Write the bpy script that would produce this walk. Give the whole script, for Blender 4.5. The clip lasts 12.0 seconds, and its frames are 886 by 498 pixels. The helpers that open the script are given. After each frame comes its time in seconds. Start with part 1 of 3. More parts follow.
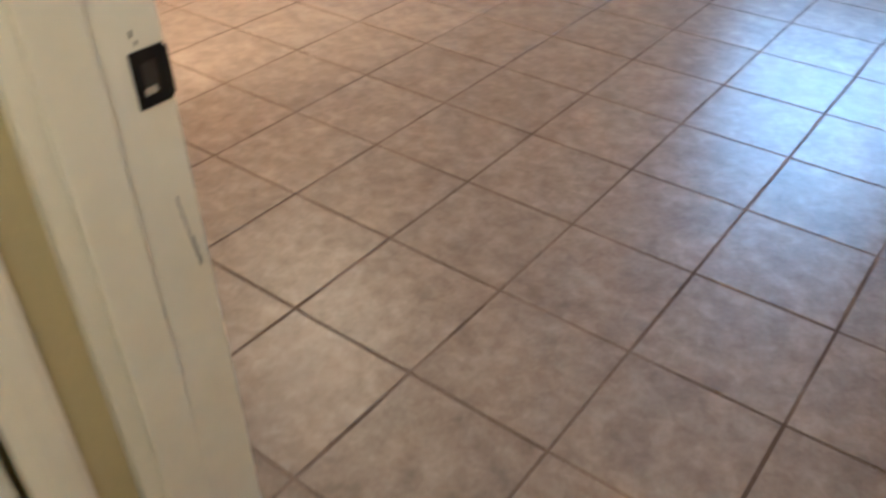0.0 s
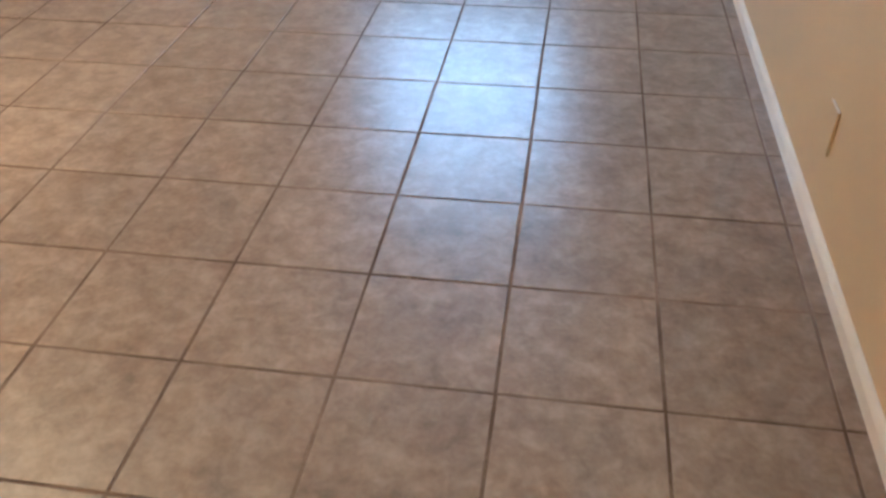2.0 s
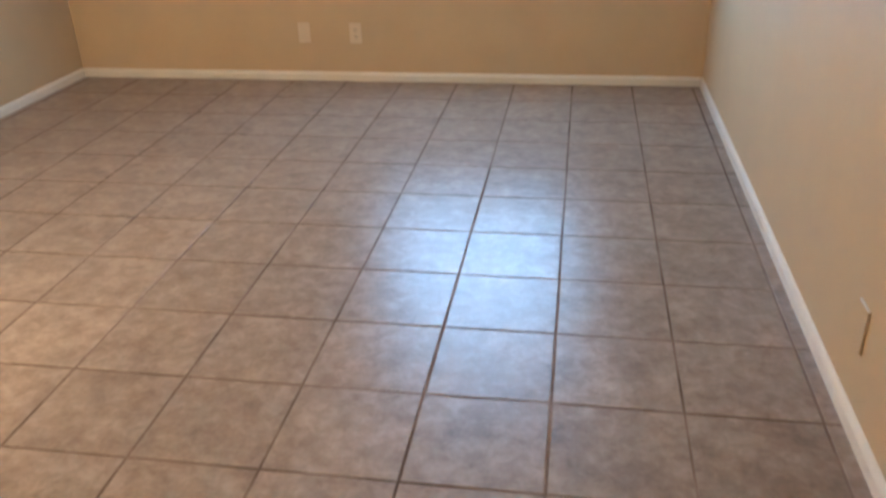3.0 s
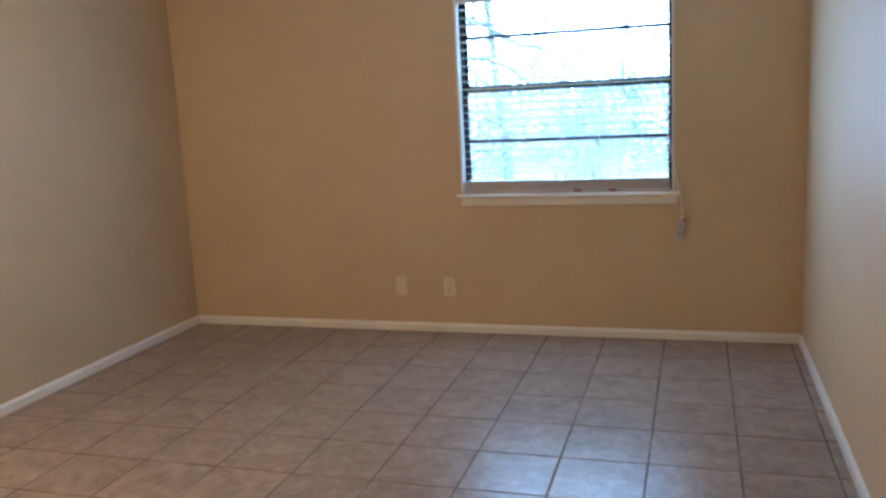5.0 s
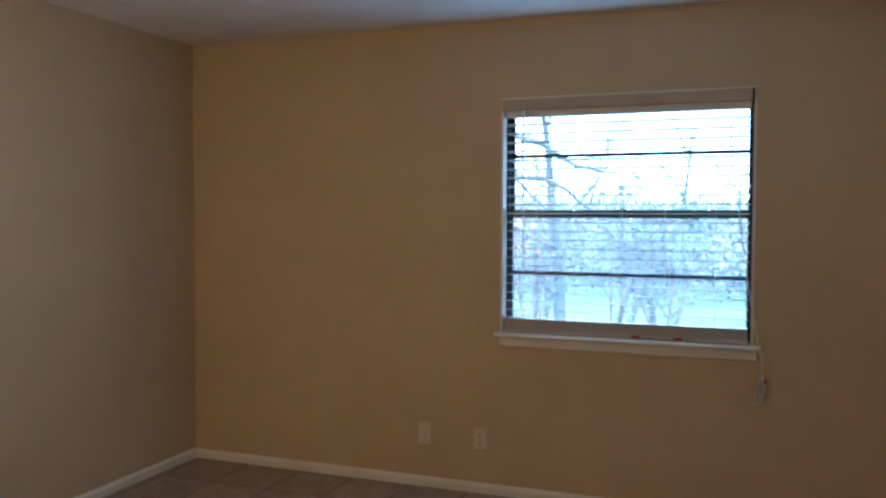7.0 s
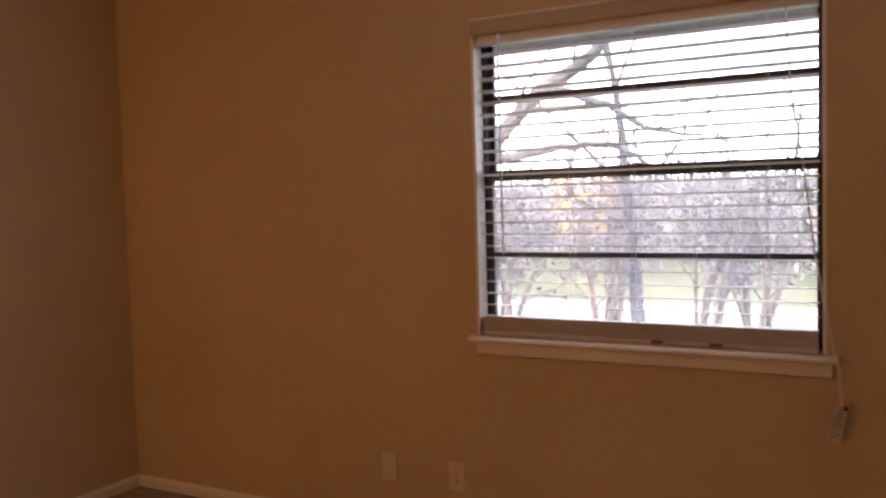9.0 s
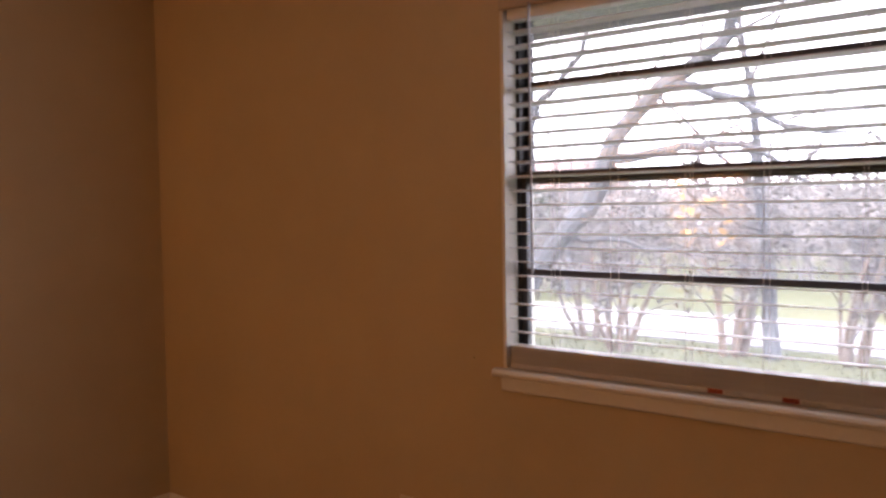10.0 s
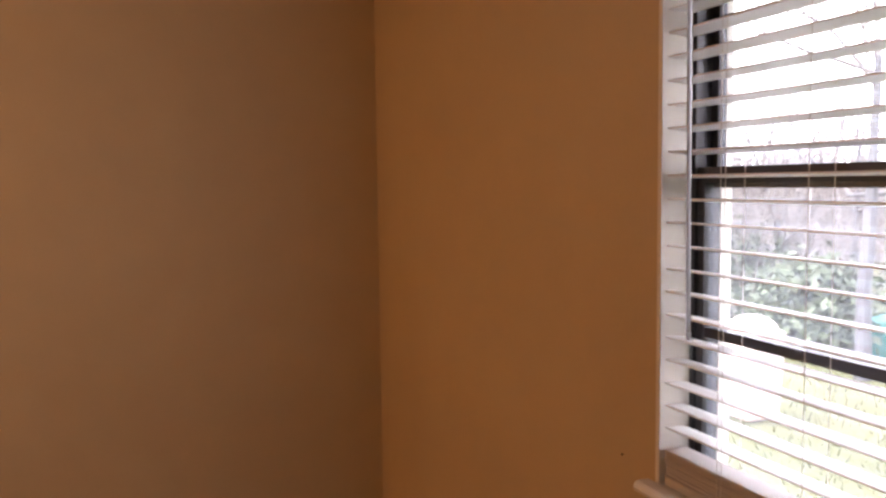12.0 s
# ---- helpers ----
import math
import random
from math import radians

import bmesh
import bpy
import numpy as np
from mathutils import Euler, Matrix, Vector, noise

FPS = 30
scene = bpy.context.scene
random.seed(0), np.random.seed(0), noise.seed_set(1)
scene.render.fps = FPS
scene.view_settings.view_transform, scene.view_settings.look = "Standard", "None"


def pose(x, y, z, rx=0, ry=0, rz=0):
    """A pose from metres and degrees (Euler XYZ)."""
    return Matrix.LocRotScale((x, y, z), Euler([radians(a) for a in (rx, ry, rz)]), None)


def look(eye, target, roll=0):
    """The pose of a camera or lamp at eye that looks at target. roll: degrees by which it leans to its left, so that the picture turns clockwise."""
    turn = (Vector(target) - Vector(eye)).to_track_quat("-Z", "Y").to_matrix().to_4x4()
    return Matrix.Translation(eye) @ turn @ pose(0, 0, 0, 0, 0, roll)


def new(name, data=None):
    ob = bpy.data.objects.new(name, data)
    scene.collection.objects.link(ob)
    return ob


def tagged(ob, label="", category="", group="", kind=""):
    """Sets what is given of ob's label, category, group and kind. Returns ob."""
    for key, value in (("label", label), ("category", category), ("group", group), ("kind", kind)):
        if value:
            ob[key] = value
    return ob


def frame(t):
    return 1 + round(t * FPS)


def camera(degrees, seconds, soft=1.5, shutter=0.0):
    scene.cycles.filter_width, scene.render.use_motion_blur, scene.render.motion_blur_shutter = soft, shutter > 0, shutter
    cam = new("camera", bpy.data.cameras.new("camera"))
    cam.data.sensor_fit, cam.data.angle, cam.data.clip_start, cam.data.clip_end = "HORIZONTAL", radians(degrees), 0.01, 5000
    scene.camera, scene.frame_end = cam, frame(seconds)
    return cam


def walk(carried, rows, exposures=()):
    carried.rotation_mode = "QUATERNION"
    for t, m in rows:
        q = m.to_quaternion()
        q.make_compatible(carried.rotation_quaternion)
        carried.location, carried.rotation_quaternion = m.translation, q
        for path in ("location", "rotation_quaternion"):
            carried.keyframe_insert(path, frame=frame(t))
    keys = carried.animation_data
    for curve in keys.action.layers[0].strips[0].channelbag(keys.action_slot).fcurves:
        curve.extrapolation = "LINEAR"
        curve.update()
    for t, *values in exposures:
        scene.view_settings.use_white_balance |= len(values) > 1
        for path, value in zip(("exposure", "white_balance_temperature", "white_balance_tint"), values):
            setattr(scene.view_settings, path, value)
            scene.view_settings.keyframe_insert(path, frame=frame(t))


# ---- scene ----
cam = camera(56.1, 12.0, soft=2.6, shutter=0.4)
PATH = [
    (0, (0.786, -1.919, 1.25), (-0.173, -0.652, 0.035), 0.1),
    (0.5, (0.611, -1.78, 1.247), (-0.083, -0.341, 0.044), -1.9),
    (1, (0.485, -1.672, 1.253), (0.092, -0.141, 0.028), -3.1),
    (1.5, (0.45, -1.547, 1.249), (0.186, -0.01, -0.003), -1.9),
    (2, (0.421, -1.461, 1.255), (0.162, 0.093, 0.023), -1.1),
    (2.5, (0.386, -1.429, 1.286), (0.11, 0.227, 0.2), -1.7),
    (3, (0.362, -1.414, 1.323), (0.061, 0.347, 0.426), -1.7),
    (3.5, (0.371, -1.407, 1.354), (0.044, 0.428, 0.629), -1.3),
    (3.7, (0.379, -1.406, 1.363), (0.037, 0.448, 0.698), -1.5),
    (5.3, (0.518, -1.358, 1.394), (-0.121, 0.513, 1.09), -2.6),
    (5.5, (0.505, -1.311, 1.359), (-0.157, 0.555, 1.079), -2.4),
    (6, (0.43, -1.14, 1.388), (-0.24, 0.733, 1.173), -2.2),
    (6.5, (0.333, -0.977, 1.444), (-0.304, 0.912, 1.277), -1.2),
    (7, (0.399, -0.72, 1.435), (-0.309, 1.149, 1.358), 0.2),
    (7.2, (0.404, -0.613, 1.442), (-0.325, 1.248, 1.377), 0.2),
    (8.8, (0.577, 0.352, 1.358), (-0.376, 2.108, 1.261), -1.0),
    (9, (0.559, 0.517, 1.365), (-0.388, 2.274, 1.248), -1.6),
    (9.5, (0.621, 0.853, 1.346), (-0.417, 2.559, 1.242), -2.2),
    (10, (0.663, 1.172, 1.37), (-0.58, 2.736, 1.264), -0.9),
    (10.5, (0.675, 1.527, 1.352), (-0.736, 2.943, 1.278), 0.1),
    (11, (0.653, 1.847, 1.346), (-0.958, 3.029, 1.275), -0.2),
    (11.5, (0.637, 2.142, 1.394), (-1.153, 3.027, 1.289), -0.4),
    (12, (0.529, 2.377, 1.448), (-1.33, 3.097, 1.289), -0.7),
]
EXPOSURES = [
    (0.0, 2.15, 3800, -4),
    (2.0, 2.27, 3980, -5),
    (3.5, 2.25, 4030, -5),
    (5.5, 1.38, 3950, -3),
    (7.2, 0.78, 4080, -3),
    (8.8, 0.5, 6450, 27),
    (11.0, 0.42, 6600, 28),
    (11.5, 0.98, 6700, 28),
    (12.0, 0.98, 6700, 28),
]
walk(cam, [(t, look(eye, target, roll)) for t, eye, target, roll in PATH], EXPOSURES)

# ---- world, sun and lamps ----
world = bpy.data.worlds.new("sky")
scene.world = world
world.use_nodes = True
wn = world.node_tree.nodes
wl = world.node_tree.links
wn.clear()
sky = wn.new("ShaderNodeTexSky")
sky.sky_type = "NISHITA"
sky.sun_disc = False
sky.sun_elevation = radians(38)
sky.sun_rotation = radians(200)
sky.dust_density = 4.0
cloud = wn.new("ShaderNodeMix")
cloud.data_type = "RGBA"
cloud.inputs[0].default_value = 0.72
cloud.inputs[7].default_value = (56.0, 56.2, 57.5, 1)
wl.new(sky.outputs[0], cloud.inputs[6])
back = wn.new("ShaderNodeBackground")
back.inputs[1].default_value = 0.135
wl.new(cloud.outputs[2], back.inputs[0])
wout = wn.new("ShaderNodeOutputWorld")
wl.new(back.outputs[0], wout.inputs[0])

sun = new("sun", bpy.data.lights.new("sun", "SUN"))
sun.data.energy = 3.0
sun.data.angle = radians(10)
sun.data.color = (1.0, 0.95, 0.88)
sun.matrix_basis = look((-6, -14, 12), (0, 0, 0))

ROOM_FILL, SIDE_FILL, HALL_LAMP = 16.0, 125.0, 9.0
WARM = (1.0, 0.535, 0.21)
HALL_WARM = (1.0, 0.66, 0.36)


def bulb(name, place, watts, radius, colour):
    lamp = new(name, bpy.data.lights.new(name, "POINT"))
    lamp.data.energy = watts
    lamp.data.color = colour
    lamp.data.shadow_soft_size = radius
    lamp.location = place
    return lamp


# warm fill added in the room to brighten walls and floor; no lamp known there
bulb("room_fill", (-1.9, 0.4, 2.0), ROOM_FILL, 0.4, WARM)
# unseen lamp added behind the side opening to throw the warm floor patch
bulb("side_room_fill", (-1.91, -2.03, 2.31), SIDE_FILL, 0.10, WARM)
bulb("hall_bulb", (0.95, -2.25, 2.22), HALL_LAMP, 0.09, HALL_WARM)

# the sky's light at the window opening
skylight = new("window_skylight", bpy.data.lights.new("window_skylight", "AREA"))
skylight.data.shape = "RECTANGLE"
skylight.data.size, skylight.data.size_y = 1.10, 1.06
skylight.data.energy = 6.0
skylight.data.color = (0.86, 0.93, 1.0)
skylight.matrix_basis = look((-0.22, 3.329, 1.44), (-0.22, 0.0, 1.44))

# ---- the plan, in metres ----
XW, XE = -2.716, 1.053         # west and east wall faces
YN, YS = 3.352, -1.502          # window wall and door wall faces
YH = -1.652                    # hall side of the door wall
H = 2.43                       # ceiling
GROUND = -0.25
WX0, WX1, WZ0, WZ1 = -0.817, 0.374, 0.847, 2.025   # window opening
LINING = 0.012                 # boards that line the opening
DX0, DX1, DH = 0.15, 0.90, 2.03                   # door opening
BX0, BX1, BY = -2.49, -1.73, -3.1                 # opening to the added, unseen side room, and its far wall
HALL_Y = -3.1
EAVE_Y, EAVE_Z = 4.18, 2.048    # outer edge of the roof overhang


# ---- materials ----
def nodes_of(name):
    m = bpy.data.materials.new(name)
    m.use_nodes = True
    return m, m.node_tree.nodes, m.node_tree.links, m.node_tree.nodes["Principled BSDF"]


def surface(name, dark, light, rough=0.5, metal=0.0, scale=6.0, detail=6.0, fine=60.0, bump=0.1, relief=0.002,
            per_object=0.0, per_island=0.0, spec=0.5, rough_var=0.08, stretch=(1, 1, 1), low=0.3, high=0.7):
    """A painted or natural surface: colour between dark and light by a coarse and a fine noise, with fine relief."""
    m, n, l, p = nodes_of(name)
    co = n.new("ShaderNodeTexCoord")
    info = n.new("ShaderNodeObjectInfo")
    shift = n.new("ShaderNodeVectorMath")
    shift.operation = "MULTIPLY_ADD"
    l.new(co.outputs["Object"], shift.inputs[0])
    shift.inputs[1].default_value = stretch
    spread = n.new("ShaderNodeVectorMath")
    spread.operation = "SCALE"
    spread.inputs[0].default_value = (37.0, 19.0, 53.0)
    l.new(info.outputs["Random"], spread.inputs["Scale"])
    l.new(spread.outputs[0], shift.inputs[2])
    big = n.new("ShaderNodeTexNoise")
    big.inputs["Scale"].default_value = scale
    big.inputs["Detail"].default_value = detail
    big.inputs["Roughness"].default_value = 0.6
    l.new(shift.outputs[0], big.inputs["Vector"])
    small = n.new("ShaderNodeTexNoise")
    small.inputs["Scale"].default_value = fine
    small.inputs["Detail"].default_value = 3.0
    l.new(shift.outputs[0], small.inputs["Vector"])
    mixed = n.new("ShaderNodeMath")
    mixed.operation = "MULTIPLY_ADD"
    l.new(small.outputs[0], mixed.inputs[0])
    mixed.inputs[1].default_value = 0.25
    l.new(big.outputs[0], mixed.inputs[2])
    ranged = n.new("ShaderNodeMapRange")
    ranged.inputs["From Min"].default_value = low + 0.125
    ranged.inputs["From Max"].default_value = high + 0.125
    l.new(mixed.outputs[0], ranged.inputs["Value"])
    tone = n.new("ShaderNodeMix")
    tone.data_type = "RGBA"
    tone.inputs[6].default_value = (*dark, 1)
    tone.inputs[7].default_value = (*light, 1)
    l.new(ranged.outputs[0], tone.inputs[0])
    colour = tone.outputs[2]
    if per_object or per_island:
        hsv = n.new("ShaderNodeHueSaturation")
        vary = n.new("ShaderNodeMapRange")
        amount = per_object or per_island
        vary.inputs["To Min"].default_value = 1 - amount
        vary.inputs["To Max"].default_value = 1 + amount
        if per_object:
            l.new(info.outputs["Random"], vary.inputs["Value"])
        else:
            geo = n.new("ShaderNodeNewGeometry")
            l.new(geo.outputs["Random Per Island"], vary.inputs["Value"])
        l.new(vary.outputs[0], hsv.inputs["Value"])
        l.new(colour, hsv.inputs["Color"])
        colour = hsv.outputs[0]
    l.new(colour, p.inputs["Base Color"])
    gloss = n.new("ShaderNodeMapRange")
    gloss.inputs["To Min"].default_value = max(0.02, rough - rough_var)
    gloss.inputs["To Max"].default_value = min(1.0, rough + rough_var)
    l.new(big.outputs[0], gloss.inputs["Value"])
    l.new(gloss.outputs[0], p.inputs["Roughness"])
    p.inputs["Metallic"].default_value = metal
    p.inputs["Specular IOR Level"].default_value = spec
    if bump:
        b = n.new("ShaderNodeBump")
        b.inputs["Strength"].default_value = bump
        b.inputs["Distance"].default_value = relief
        l.new(small.outputs[0], b.inputs["Height"])
        l.new(b.outputs[0], p.inputs["Normal"])
    return m


def tile_glaze():
    """Beige glazed ceramic with smoky swirls, each tile with its own piece of the pattern."""
    m, n, l, p = nodes_of("mottled beige tile")
    co = n.new("ShaderNodeTexCoord")
    info = n.new("ShaderNodeObjectInfo")
    spread = n.new("ShaderNodeVectorMath")
    spread.operation = "SCALE"
    spread.inputs[0].default_value = (37.0, 19.0, 53.0)
    l.new(info.outputs["Random"], spread.inputs["Scale"])
    shift = n.new("ShaderNodeVectorMath")
    l.new(co.outputs["Object"], shift.inputs[0])
    l.new(spread.outputs[0], shift.inputs[1])
    value = None
    fields = []
    for scale, detail, distortion, weight in ((9.0, 4.0, 0.3, 0.36), (24.0, 5.0, 0.5, 0.46), (80.0, 3.0, 0.0, 0.18)):
        f = n.new("ShaderNodeTexNoise")
        f.inputs["Scale"].default_value = scale
        f.inputs["Detail"].default_value = detail
        f.inputs["Distortion"].default_value = distortion
        l.new(shift.outputs[0], f.inputs["Vector"])
        fields.append(f)
        add = n.new("ShaderNodeMath")
        add.operation = "MULTIPLY_ADD"
        add.inputs[1].default_value = weight
        add.inputs[2].default_value = 0.0
        l.new(f.outputs[0], add.inputs[0])
        if value:
            l.new(value, add.inputs[2])
        value = add.outputs[0]
    ramp = n.new("ShaderNodeValToRGB")
    ramp.color_ramp.interpolation = "B_SPLINE"
    stops = ((0.30, (0.155, 0.113, 0.080)), (0.43, (0.236, 0.178, 0.132)), (0.56, (0.315, 0.244, 0.185)), (0.72, (0.44, 0.352, 0.274)))
    ramp.color_ramp.elements[0].position, ramp.color_ramp.elements[0].color = stops[0][0], (*stops[0][1], 1)
    ramp.color_ramp.elements[1].position, ramp.color_ramp.elements[1].color = stops[3][0], (*stops[3][1], 1)
    for place, colour in stops[1:3]:
        e = ramp.color_ramp.elements.new(place)
        e.color = (*colour, 1)
    l.new(value, ramp.inputs[0])
    hsv = n.new("ShaderNodeHueSaturation")
    vary = n.new("ShaderNodeMapRange")
    vary.inputs["To Min"].default_value, vary.inputs["To Max"].default_value = 0.95, 1.05
    l.new(info.outputs["Random"], vary.inputs["Value"])
    l.new(vary.outputs[0], hsv.inputs["Value"])
    l.new(ramp.outputs[0], hsv.inputs["Color"])
    l.new(hsv.outputs[0], p.inputs["Base Color"])
    gloss = n.new("ShaderNodeMapRange")
    gloss.inputs["To Min"].default_value, gloss.inputs["To Max"].default_value = 0.28, 0.40
    l.new(fields[1].outputs[0], gloss.inputs["Value"])
    l.new(gloss.outputs[0], p.inputs["Roughness"])
    p.inputs["Specular IOR Level"].default_value = 0.5
    b = n.new("ShaderNodeBump")
    b.inputs["Strength"].default_value, b.inputs["Distance"].default_value = 0.045, 0.002
    l.new(fields[1].outputs[0], b.inputs["Height"])
    l.new(b.outputs[0], p.inputs["Normal"])
    return m


WALL = surface("tan wall paint", (0.52, 0.405, 0.24), (0.57, 0.45, 0.272), rough=0.55, scale=2.2, fine=140, bump=0.25, relief=0.0015, spec=0.3)
HALL_WALL = surface("yellow tan wall paint", (0.44, 0.385, 0.19), (0.50, 0.44, 0.225), rough=0.6, scale=2.0, fine=140, bump=0.25, relief=0.0015, spec=0.3)
CEILING = surface("white textured ceiling", (0.70, 0.69, 0.67), (0.80, 0.79, 0.77), rough=0.9, scale=3, fine=90, bump=0.7, relief=0.006, spec=0.1)
TILE = tile_glaze()
GROUT = surface("brown grout", (0.115, 0.08, 0.058), (0.27, 0.205, 0.158), rough=0.85, scale=3.5, fine=160, bump=0.5, relief=0.001, spec=0.2, low=0.4, high=0.65)
TRIM = surface("white trim paint", (0.70, 0.66, 0.58), (0.78, 0.745, 0.665), rough=0.35, scale=3, fine=70, bump=0.08, relief=0.001)
JAMB = surface("worn cream door paint", (0.72, 0.68, 0.56), (0.80, 0.76, 0.64), rough=0.4, scale=5, fine=35, bump=0.12, relief=0.0015)
DOOR = surface("white door paint", (0.68, 0.66, 0.62), (0.76, 0.74, 0.70), rough=0.42, scale=3, fine=60, bump=0.08, relief=0.001)
VINYL = surface("white blind vinyl", (0.76, 0.77, 0.77), (0.84, 0.85, 0.85), rough=0.4, scale=4, fine=50, bump=0.03, relief=0.0005)
# bottom rail and stacked slats: darker and browner than the hanging slats
DARK_VINYL = surface("darker blind vinyl", (0.50, 0.475, 0.455), (0.60, 0.575, 0.555), rough=0.5, scale=5, fine=60, bump=0.04, relief=0.0005)
# valance tone, a little darker than the wall's tan
VALANCE = surface("tan valance paint", (0.42, 0.34, 0.23), (0.48, 0.39, 0.27), rough=0.5, scale=4, fine=60, bump=0.04, relief=0.0005)
CORD = surface("off white cord", (0.62, 0.60, 0.55), (0.72, 0.70, 0.65), rough=0.8, scale=30, fine=300, bump=0.3, relief=0.0005)
WAND = surface("grey translucent wand", (0.24, 0.24, 0.24), (0.32, 0.32, 0.33), rough=0.25, scale=8, fine=60, bump=0)
BRONZE = surface("dark bronze aluminium", (0.012, 0.013, 0.018), (0.028, 0.029, 0.036), rough=0.42, metal=0.0, scale=8, fine=120, bump=0.05, relief=0.0005)
STRIKE = surface("black strike plate", (0.004, 0.004, 0.004), (0.010, 0.010, 0.009), rough=0.55, spec=0.2, metal=0.0, scale=30, fine=120, bump=0.1, relief=0.0005)
STEEL = surface("worn steel", (0.45, 0.43, 0.40), (0.62, 0.60, 0.56), rough=0.35, metal=0.9, scale=30, fine=150, bump=0.1, relief=0.0005)
PLATE = surface("ivory plastic", (0.63, 0.54, 0.40), (0.69, 0.60, 0.455), rough=0.38, scale=8, fine=80, bump=0.04, relief=0.0005)
HOLE = surface("dark slot", (0.015, 0.012, 0.010), (0.03, 0.025, 0.02), rough=0.8, scale=20, bump=0)
PAPER = surface("white tag card", (0.50, 0.48, 0.44), (0.60, 0.58, 0.54), rough=0.6, scale=10, fine=120, bump=0.03, relief=0.0005)
INK = surface("grey print", (0.25, 0.24, 0.23), (0.34, 0.33, 0.32), rough=0.7, scale=30, bump=0)
RED = surface("red print", (0.20, 0.025, 0.015), (0.30, 0.04, 0.025), rough=0.5, scale=30, bump=0)
GRASS = surface("winter lawn", (0.052, 0.066, 0.028), (0.125, 0.125, 0.066), rough=0.9, scale=0.35, detail=9, fine=14, bump=0.6, relief=0.03, spec=0.1)
CONCRETE = surface("pale concrete road", (0.21, 0.208, 0.204), (0.29, 0.286, 0.28), rough=0.85, scale=0.5, detail=8, fine=18, bump=0.3, relief=0.01, spec=0.2)
BARK_GREY = surface("grey oak bark", (0.06, 0.063, 0.069), (0.135, 0.139, 0.146), rough=0.9, scale=5, fine=28, bump=0.8, relief=0.02, spec=0.1, stretch=(1, 1, 0.3))
BARK_TAN = surface("smooth tan bark", (0.11, 0.085, 0.068), (0.22, 0.175, 0.14), rough=0.7, scale=4, fine=24, bump=0.3, relief=0.008, spec=0.2, stretch=(1, 1, 0.4))
TWIG = surface("grey brown twigs", (0.11, 0.104, 0.102), (0.22, 0.21, 0.203), rough=0.9, scale=2, fine=10, bump=0, per_island=0.25, spec=0.1)
DRY_LEAF = surface("dry orange leaves", (0.30, 0.17, 0.06), (0.46, 0.29, 0.12), rough=0.8, scale=3, bump=0, per_island=0.3, spec=0.2)
BROWN_LEAF = surface("dull brown leaves", (0.15, 0.138, 0.13), (0.26, 0.24, 0.225), rough=0.85, scale=1, bump=0, per_island=0.35, spec=0.1)
GREEN_LEAF = surface("evergreen leaves", (0.045, 0.065, 0.037), (0.10, 0.13, 0.08), rough=0.6, scale=1.5, bump=0, per_island=0.35, spec=0.3)
EAVE = surface("blue grey eave paint", (0.24, 0.26, 0.30), (0.31, 0.33, 0.37), rough=0.7, scale=3, fine=40, bump=0.2, relief=0.002, spec=0.2)
FENCE = surface("weathered fence board", (0.20, 0.185, 0.17), (0.33, 0.31, 0.29), rough=0.9, scale=2, fine=20, bump=0.3, per_island=0.2, spec=0.1)
BRICK = surface("pale pink brick", (0.34, 0.22, 0.18), (0.46, 0.33, 0.28), rough=0.9, scale=1.2, fine=9, bump=0.3, relief=0.01, spec=0.1)
ROOF = surface("faded shingle", (0.22, 0.15, 0.13), (0.32, 0.23, 0.20), rough=0.95, scale=1.2, fine=7, bump=0.4, relief=0.02, spec=0.1)
WHITE_CAN = surface("white plastic bin", (0.46, 0.385, 0.37), (0.56, 0.485, 0.47), rough=0.45, scale=3, fine=30, bump=0.05)
TEAL = surface("teal plastic bin", (0.012, 0.10, 0.095), (0.025, 0.145, 0.135), rough=0.5, scale=3, fine=30, bump=0.05)


def make_glass():
    m, n, l, p = nodes_of("window glass")
    p.inputs["Base Color"].default_value = (0.91, 0.965, 1.0, 1)
    p.inputs["Roughness"].default_value = 0.0
    p.inputs["IOR"].default_value = 1.45
    p.inputs["Transmission Weight"].default_value = 1.0
    # a faint bluish translucent film that imitates haze and glare over the view
    haze = n.new("ShaderNodeBsdfTranslucent")
    haze.inputs[0].default_value = (0.70, 0.83, 1.0, 1)
    film_noise = n.new("ShaderNodeTexNoise")
    film_noise.inputs["Scale"].default_value = 5.0
    film_noise.inputs["Detail"].default_value = 6.0
    amount = n.new("ShaderNodeMapRange")
    amount.inputs["To Min"].default_value, amount.inputs["To Max"].default_value = 0.022, 0.048
    l.new(film_noise.outputs[0], amount.inputs["Value"])
    blend = n.new("ShaderNodeMixShader")
    l.new(amount.outputs[0], blend.inputs[0])
    l.new(p.outputs[0], blend.inputs[1])
    l.new(haze.outputs[0], blend.inputs[2])
    l.new(blend.outputs[0], n["Material Output"].inputs["Surface"])
    return m


def make_glow():
    m, n, l, p = nodes_of("lit lamp glass")
    p.inputs["Base Color"].default_value = (0.8, 0.76, 0.68, 1)
    p.inputs["Emission Color"].default_value = (*WARM, 1)
    p.inputs["Emission Strength"].default_value = 2.0
    return m


GLASS = make_glass()
GLOW = make_glow()


